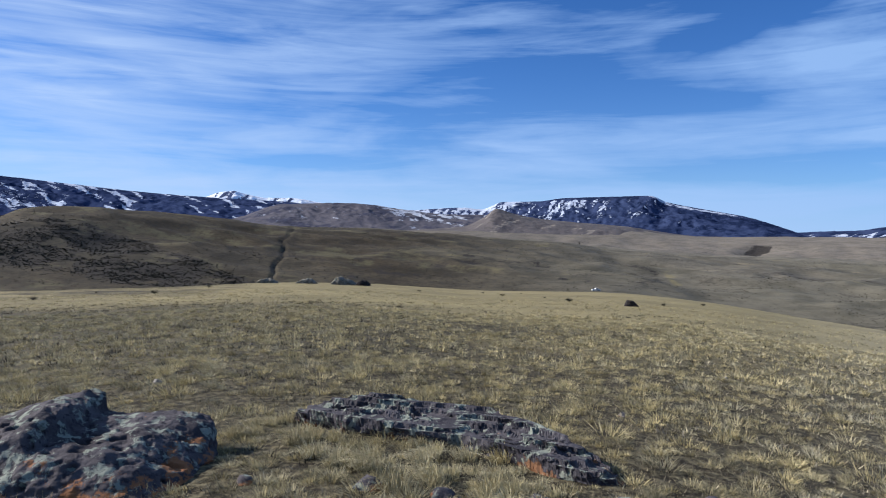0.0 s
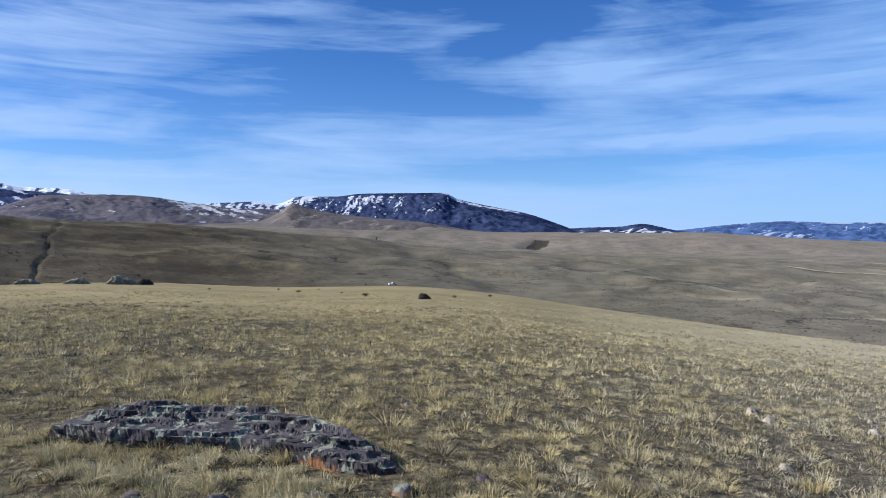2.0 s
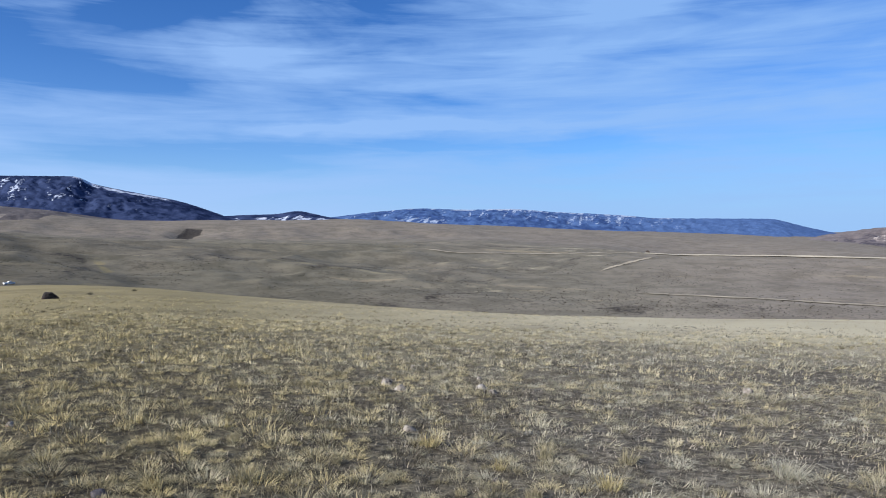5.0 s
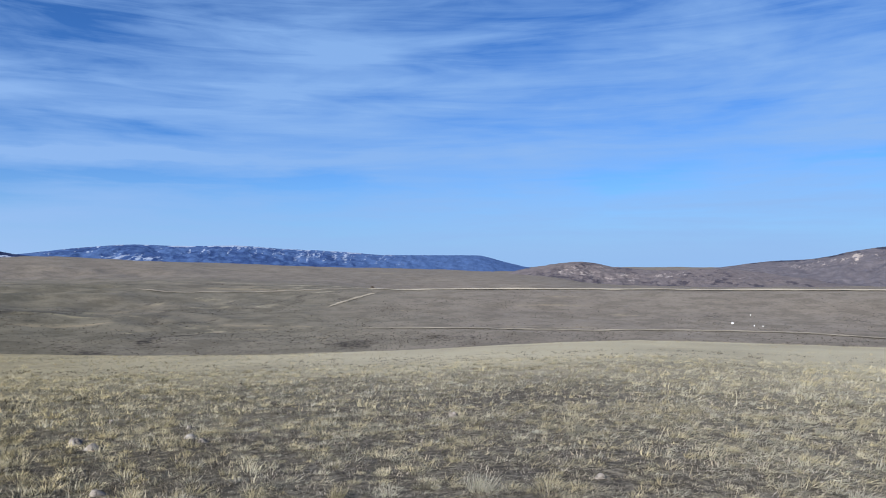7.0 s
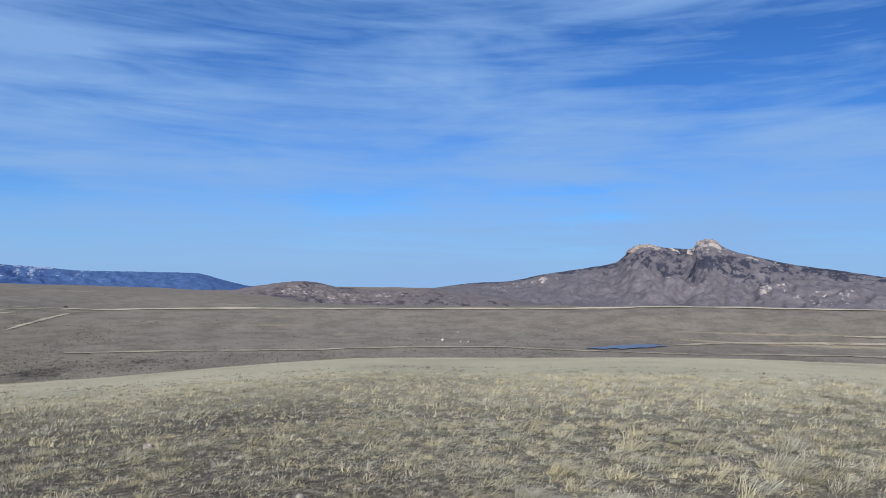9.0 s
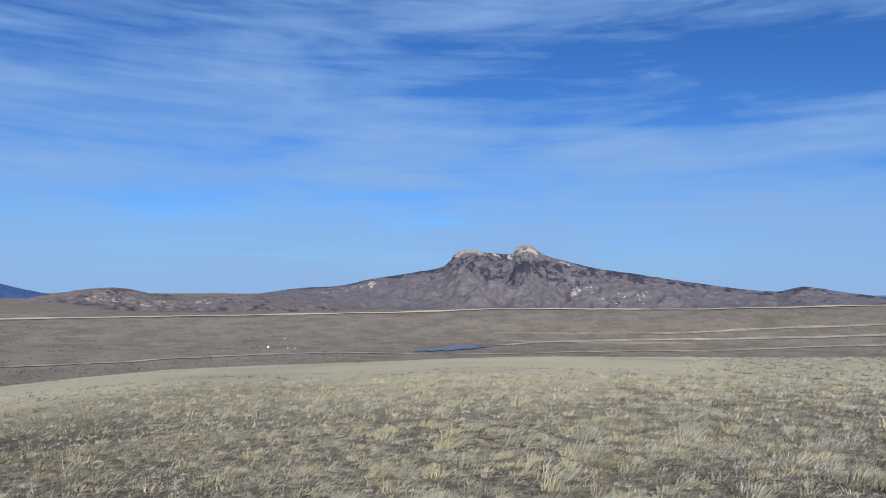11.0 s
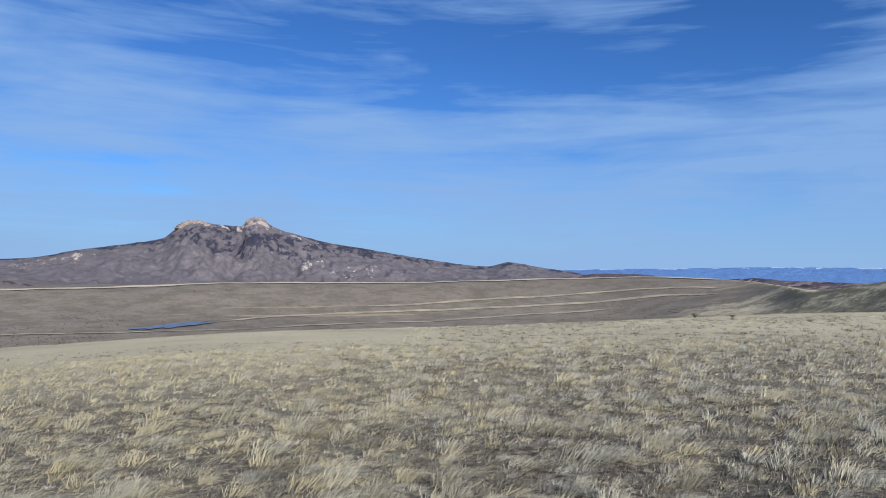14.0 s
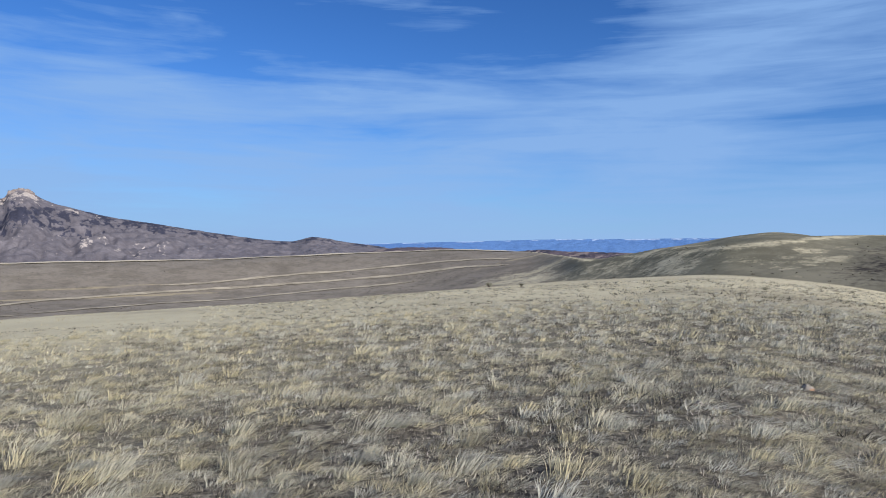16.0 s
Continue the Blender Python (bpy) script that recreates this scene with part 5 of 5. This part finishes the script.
def plant_shrubs():
    rng = random.Random(21)
    dark = stand(bush("shrub", "low dark shrub on the grassy hill", 0.9, 0.5, LEAF, 3), *on_heading(8.0, 106.5))
    grey = stand(bush("sagebrush", "grey-green sagebrush clump on the hill's brow", 1.3, 0.6, SAGE_LEAF, 5), *on_heading(-148.6, 86.0))
    for ob in (dark, grey):
        tagged(ob, group="shrubs on the hill")
    spots = [(11.2, 107.0), (-5.0, 95), (-8.5, 88), (-10.5, 72), (-3.4, 110), (-6.6, 120), (-18.0, 75), (-21, 95), (2.0, 90), (19, 85), (23, 70), (27, 80), (31, 60)]
    for az, r in spots:
        k = rng.uniform(0.45, 1.0)
        c = stand(copy_thing(dark, Matrix()), *on_heading(az, r), rng.uniform(0, 360))
        c.scale = (k * 1.4, k, k * 0.8)
    for az, r in [(-151.3, 77), (-161.8, 48), (-156.5, 60), (-163.0, 62), (-170, 52), (-139.8, 70)]:
        k = rng.uniform(0.35, 0.75)
        c = stand(copy_thing(grey, Matrix()), *on_heading(az, r), rng.uniform(0, 360))
        c.scale = (k, k, k * 0.8)
    stand(bush("juniper_tree", "lone dark juniper tree on the brown ridge", 3.4, 6.5, LEAF, 9, trunk=0.22, leaves=1500, category="tree"), 179.4, 891.6)


plant_shrubs()

# ---- pond, dirt roads and tracks in the basin ----
# the sky's blue reflection is put into the water's base colour
WATER = material("sky_tinted_pond_water", lambda place, add, maths, ramp, mix, noise_at: mix(noise_at(place, 0.05, 3), (0.055, 0.06, 0.095), (0.11, 0.108, 0.12)), rough=0.3, spec=0.5,
                 bump=0.04, bump_scale=1.2)
DIRT = material("pale_dirt", lambda place, add, maths, ramp, mix, noise_at: mix(ramp(noise_at(place, 0.12, 5, 0.7), (0.35, 0.0), (0.65, 1.0)), (0.37, 0.322, 0.24), (0.46, 0.403, 0.305)))
FAINT = material("dry_grass_strip", lambda place, add, maths, ramp, mix, noise_at: mix(ramp(noise_at(place, 0.05, 6, 0.75), (0.40, 0.0), (0.60, 1.0)), (0.205, 0.178, 0.134), (0.33, 0.288, 0.217)))


def make_pond():
    a = np.linspace(0, 2 * np.pi, 72, endpoint=False)
    k = 1 + 0.9 * rough2(np.cos(a) * 2.6 + 5, np.sin(a) * 2.6 + 5, 5, 0.65)
    v = np.stack([POND[0] + 15 * k * np.cos(a) - 17 * k * np.sin(a), POND[1] + 36 * k * np.sin(a), np.full(72, POND[2])], -1)
    v = np.concatenate([[[POND[0], POND[1], POND[2]]], v])
    i = np.arange(72)
    ob = mesh_object("pond", v, np.stack([0 * i, 1 + i, 1 + (i + 1) % 72], -1), WATER)
    tagged(ob, "shallow blue pond on the basin floor", "water", kind="structure")


make_pond()


def track(name, label, points, width, mat, lift=0.45, ragged=0.4):
    """A strip laid over the ground through points of heading and distance."""
    az, r = np.array([p[0] for p in points], float), np.array([p[1] for p in points], float)
    s = np.arange(len(points))
    t = np.linspace(0, len(points) - 1, 40 * (len(points) - 1) + 1)
    a, d = curve_through(t, s, az), curve_through(t, s, r)
    p = polar(a, d, 0 * d)[:, :2]
    way = np.gradient(p, axis=0)
    side = np.stack([-way[:, 1], way[:, 0]], -1) / np.linalg.norm(way, axis=1)[:, None]
    w = width * np.clip(0.54 + ragged * rough2(t * 6.3, t * 0 + 2.5, 4, 0.6), 0.1, 0.85)[:, None] * np.clip(np.minimum(t, t[-1] - t) * 2.5 + 0.15, 0, 1)[:, None]
    rows = []
    for k in (-1, 0, 1):
        q = p + side * w * k
        rows.append(np.column_stack([q, land_height(np.degrees(np.arctan2(-q[:, 0], q[:, 1])), np.hypot(q[:, 0], q[:, 1])) + lift]))
    ob = mesh_object(name, np.concatenate(rows), grid_faces(3, len(t)), mat)
    tagged(ob, label, "road", kind="structure")


track("road_dirt", "pale dirt road climbing out of the basin", [(-58.7, 695), (-60.6, 765), (-62.3, 826), (-62.6, 836)], 5.2, FAINT)
track("road_bench", "pale dirt road along the bench's edge", [(-62.0, 900), (-66, 893), (-80, 893), (-95, 893), (-110, 893), (-124, 893), (-137, 893), (-147, 846), (-151, 805)], 20, DIRT, 0.9, 0.15)
track("road_cross", "pale dirt road across the plain", [(-44, 800), (-46.8, 801), (-54, 832), (-62.2, 925), (-66, 960)], 7, FAINT)
track("track_basin", "faint track along the basin floor", [(-61.5, 530), (-67, 527), (-74.6, 523), (-82.4, 532), (-92.3, 560), (-99, 560), (-103, 563), (-108.4, 566), (-113, 563)], 7, FAINT)
track("track_shore", "pale grassy strip beyond the pond", [(-110.1, 642), (-114.7, 676), (-120.4, 693), (-124.6, 705), (-131, 712), (-136.3, 713), (-144.4, 703), (-150.4, 658)], 9, FAINT)
track("track_low", "pale grassy strip on the lower basin slope", [(-113.3, 572), (-122.8, 624), (-130, 650), (-136.3, 666), (-142.4, 666)], 9, FAINT)
track("track_high", "pale grassy strip on the upper basin slope", [(-122, 730), (-128, 745), (-134, 760), (-140.7, 760), (-147, 735), (-151, 700)], 8, FAINT)

# ---- small far buildings and a parked pickup ----
WHITE = material("white_paint", lambda place, add, maths, ramp, mix, noise_at: mix(noise_at(place, 3, 4), (0.540, 0.540, 0.526), (0.599, 0.599, 0.584)), rough=0.5, spec=0.4)
TIN = material("grey_tin", lambda place, add, maths, ramp, mix, noise_at: mix(noise_at(place, 2, 4), (0.307, 0.307, 0.307), (0.402, 0.402, 0.394)), rough=0.5, spec=0.5)
PLANK = material("dark_weathered_board", lambda place, add, maths, ramp, mix, noise_at: mix(noise_at(place, 2, 5), (0.036, 0.029, 0.026), (0.073, 0.058, 0.047)))
GLASS = material("dark_window_glass", lambda place, add, maths, ramp, mix, noise_at: mix(noise_at(place, 1, 2), (0.015, 0.018, 0.022), (0.022, 0.026, 0.029)), rough=0.1, spec=0.6)
RUBBER = material("black_rubber", lambda place, add, maths, ramp, mix, noise_at: mix(noise_at(place, 8, 3), (0.015, 0.015, 0.015), (0.026, 0.026, 0.026)))


def block(bm, x0, x1, y0, y1, z0, z1, top=0.0, bevel=0.0):
    """A box; top draws the upper face in along x."""
    vs = [bm.verts.new(p) for p in ((x0, y0, z0), (x1, y0, z0), (x1, y1, z0), (x0, y1, z0), (x0 + top, y0, z1), (x1 - top, y0, z1), (x1 - top, y1, z1), (x0 + top, y1, z1))]
    fs = [bm.faces.new([vs[i] for i in f]) for f in ((3, 2, 1, 0), (4, 5, 6, 7), (0, 1, 5, 4), (1, 2, 6, 5), (2, 3, 7, 6), (3, 0, 4, 7))]
    if bevel:
        bmesh.ops.bevel(bm, geom=list({e for f in fs for e in f.edges}), offset=bevel, segments=2, affect="EDGES")


def shed(name, label, long, deep, wall, ridge, wall_mat, roof_mat, category="shed"):
    base = new(name)
    b = bmesh.new()
    block(b, -long / 2, long / 2, -deep / 2, deep / 2, -0.3, wall)
    part("wall", b, wall_mat, base)
    b = bmesh.new()
    l, d, t = long / 2 + 0.25, deep / 2 + 0.3, 0.12
    for s in (-1, 1):
        vs = [b.verts.new(p) for p in ((-l, s * d, wall - 0.1), (l, s * d, wall - 0.1), (l, 0, ridge), (-l, 0, ridge),
                                       (-l, s * d, wall - 0.1 + t), (l, s * d, wall - 0.1 + t), (l, 0, ridge + t), (-l, 0, ridge + t))]
        for f in ((0, 1, 2, 3), (7, 6, 5, 4), (0, 4, 5, 1), (3, 2, 6, 7), (0, 3, 7, 4), (1, 5, 6, 2)):
            b.faces.new([vs[i] for i in f])
    bmesh.ops.recalc_face_normals(b, faces=b.faces)
    part("roof", b, roof_mat, base, "pitched tin roof")
    for s in (-1, 1):
        b = bmesh.new()
        b.faces.new([b.verts.new(p) for p in ((s * long / 2, -deep / 2, wall), (s * long / 2, deep / 2, wall), (s * long / 2, 0, ridge))])
        part("gable", b, wall_mat, base)
    b = bmesh.new()
    block(b, -0.2 * long, 0.2 * long, -deep / 2 - 0.05, -deep / 2 + 0.02, -0.2, min(2.0, wall - 0.15))
    part("door", b, PLANK, base, "dark plank door")
    return tagged(base, label, category)


def tank(name, label, radius, tall):
    base = new(name)
    b = bmesh.new()
    bmesh.ops.create_cone(b, cap_ends=True, segments=24, radius1=radius, radius2=radius, depth=tall + 0.4, matrix=Matrix.Translation((0, 0, tall / 2 - 0.2)))
    part("shell", b, WHITE, base)
    b = bmesh.new()
    bmesh.ops.create_cone(b, cap_ends=True, segments=24, radius1=radius * 1.03, radius2=0.15, depth=0.4, matrix=Matrix.Translation((0, 0, tall + 0.2)))
    part("lid", b, TIN, base, "conical tin lid")
    return tagged(base, label, "tank")


stand(shed("shed", "small white shed on the basin floor", 1.5, 1.2, 1.2, 1.6, WHITE, TIN), 612.1, -15.3, 80)
stand(tank("water_tank", "white water tank beside the shed", 0.45, 0.8), 597.0, -31.0)
stand(tank("water_tank", "low white water tank on the basin floor", 0.6, 0.5), 598.0, -37.5)
stand(tank("water_tank", "white tank on the slope above the shed", 0.4, 0.6), 688.0, -32.6)
stand(shed("barn", "distant dark barn on the plain by the road", 8.0, 6.0, 3.2, 5.2, PLANK, PLANK, "barn"), 1040.0, 545.0, 30)


def pickup(name, label):
    base = new(name)
    b = bmesh.new()
    block(b, -2.7, 2.7, -0.95, 0.95, 0.45, 1.0, 0.05, 0.06)
    block(b, 1.3, 2.65, -0.92, 0.92, 0.98, 1.12, 0.1, 0.04)
    for y in (-0.93, 0.85):
        block(b, -2.65, -0.75, y, y + 0.08, 0.98, 1.32)
    block(b, -2.7, -2.6, -0.93, 0.93, 0.98, 1.32)
    part("body", b, WHITE, base)
    b = bmesh.new()
    block(b, -0.75, 1.45, -0.85, 0.85, 0.98, 1.85, 0.35, 0.08)
    part("cab", b, WHITE, base)
    for y in (-0.87, 0.84):
        b = bmesh.new()
        block(b, -0.45, 1.15, y, y + 0.03, 1.2, 1.68, 0.16)
        part("window", b, GLASS, base, "dark side window")
    for x in (-1.75, 1.75):
        for y in (-0.85, 0.85):
            b = bmesh.new()
            bmesh.ops.create_cone(b, cap_ends=True, segments=20, radius1=0.4, radius2=0.4, depth=0.26, matrix=Matrix.Translation((x, y, 0.4)) @ Matrix.Rotation(radians(90), 4, "X"))
            wheel = part("wheel", b, RUBBER, base, "black tyre")
            b = bmesh.new()
            bmesh.ops.create_cone(b, cap_ends=True, segments=16, radius1=0.22, radius2=0.22, depth=0.28, matrix=Matrix.Translation((x, y, 0.4)) @ Matrix.Rotation(radians(90), 4, "X"))
            part("rim", b, TIN, wheel, "steel rim")
    return tagged(base, label, "car")


stand(pickup("pickup_truck", "white pickup truck parked beyond the hill's brow"), *on_heading(-12.75, 428), 8, 0.0)
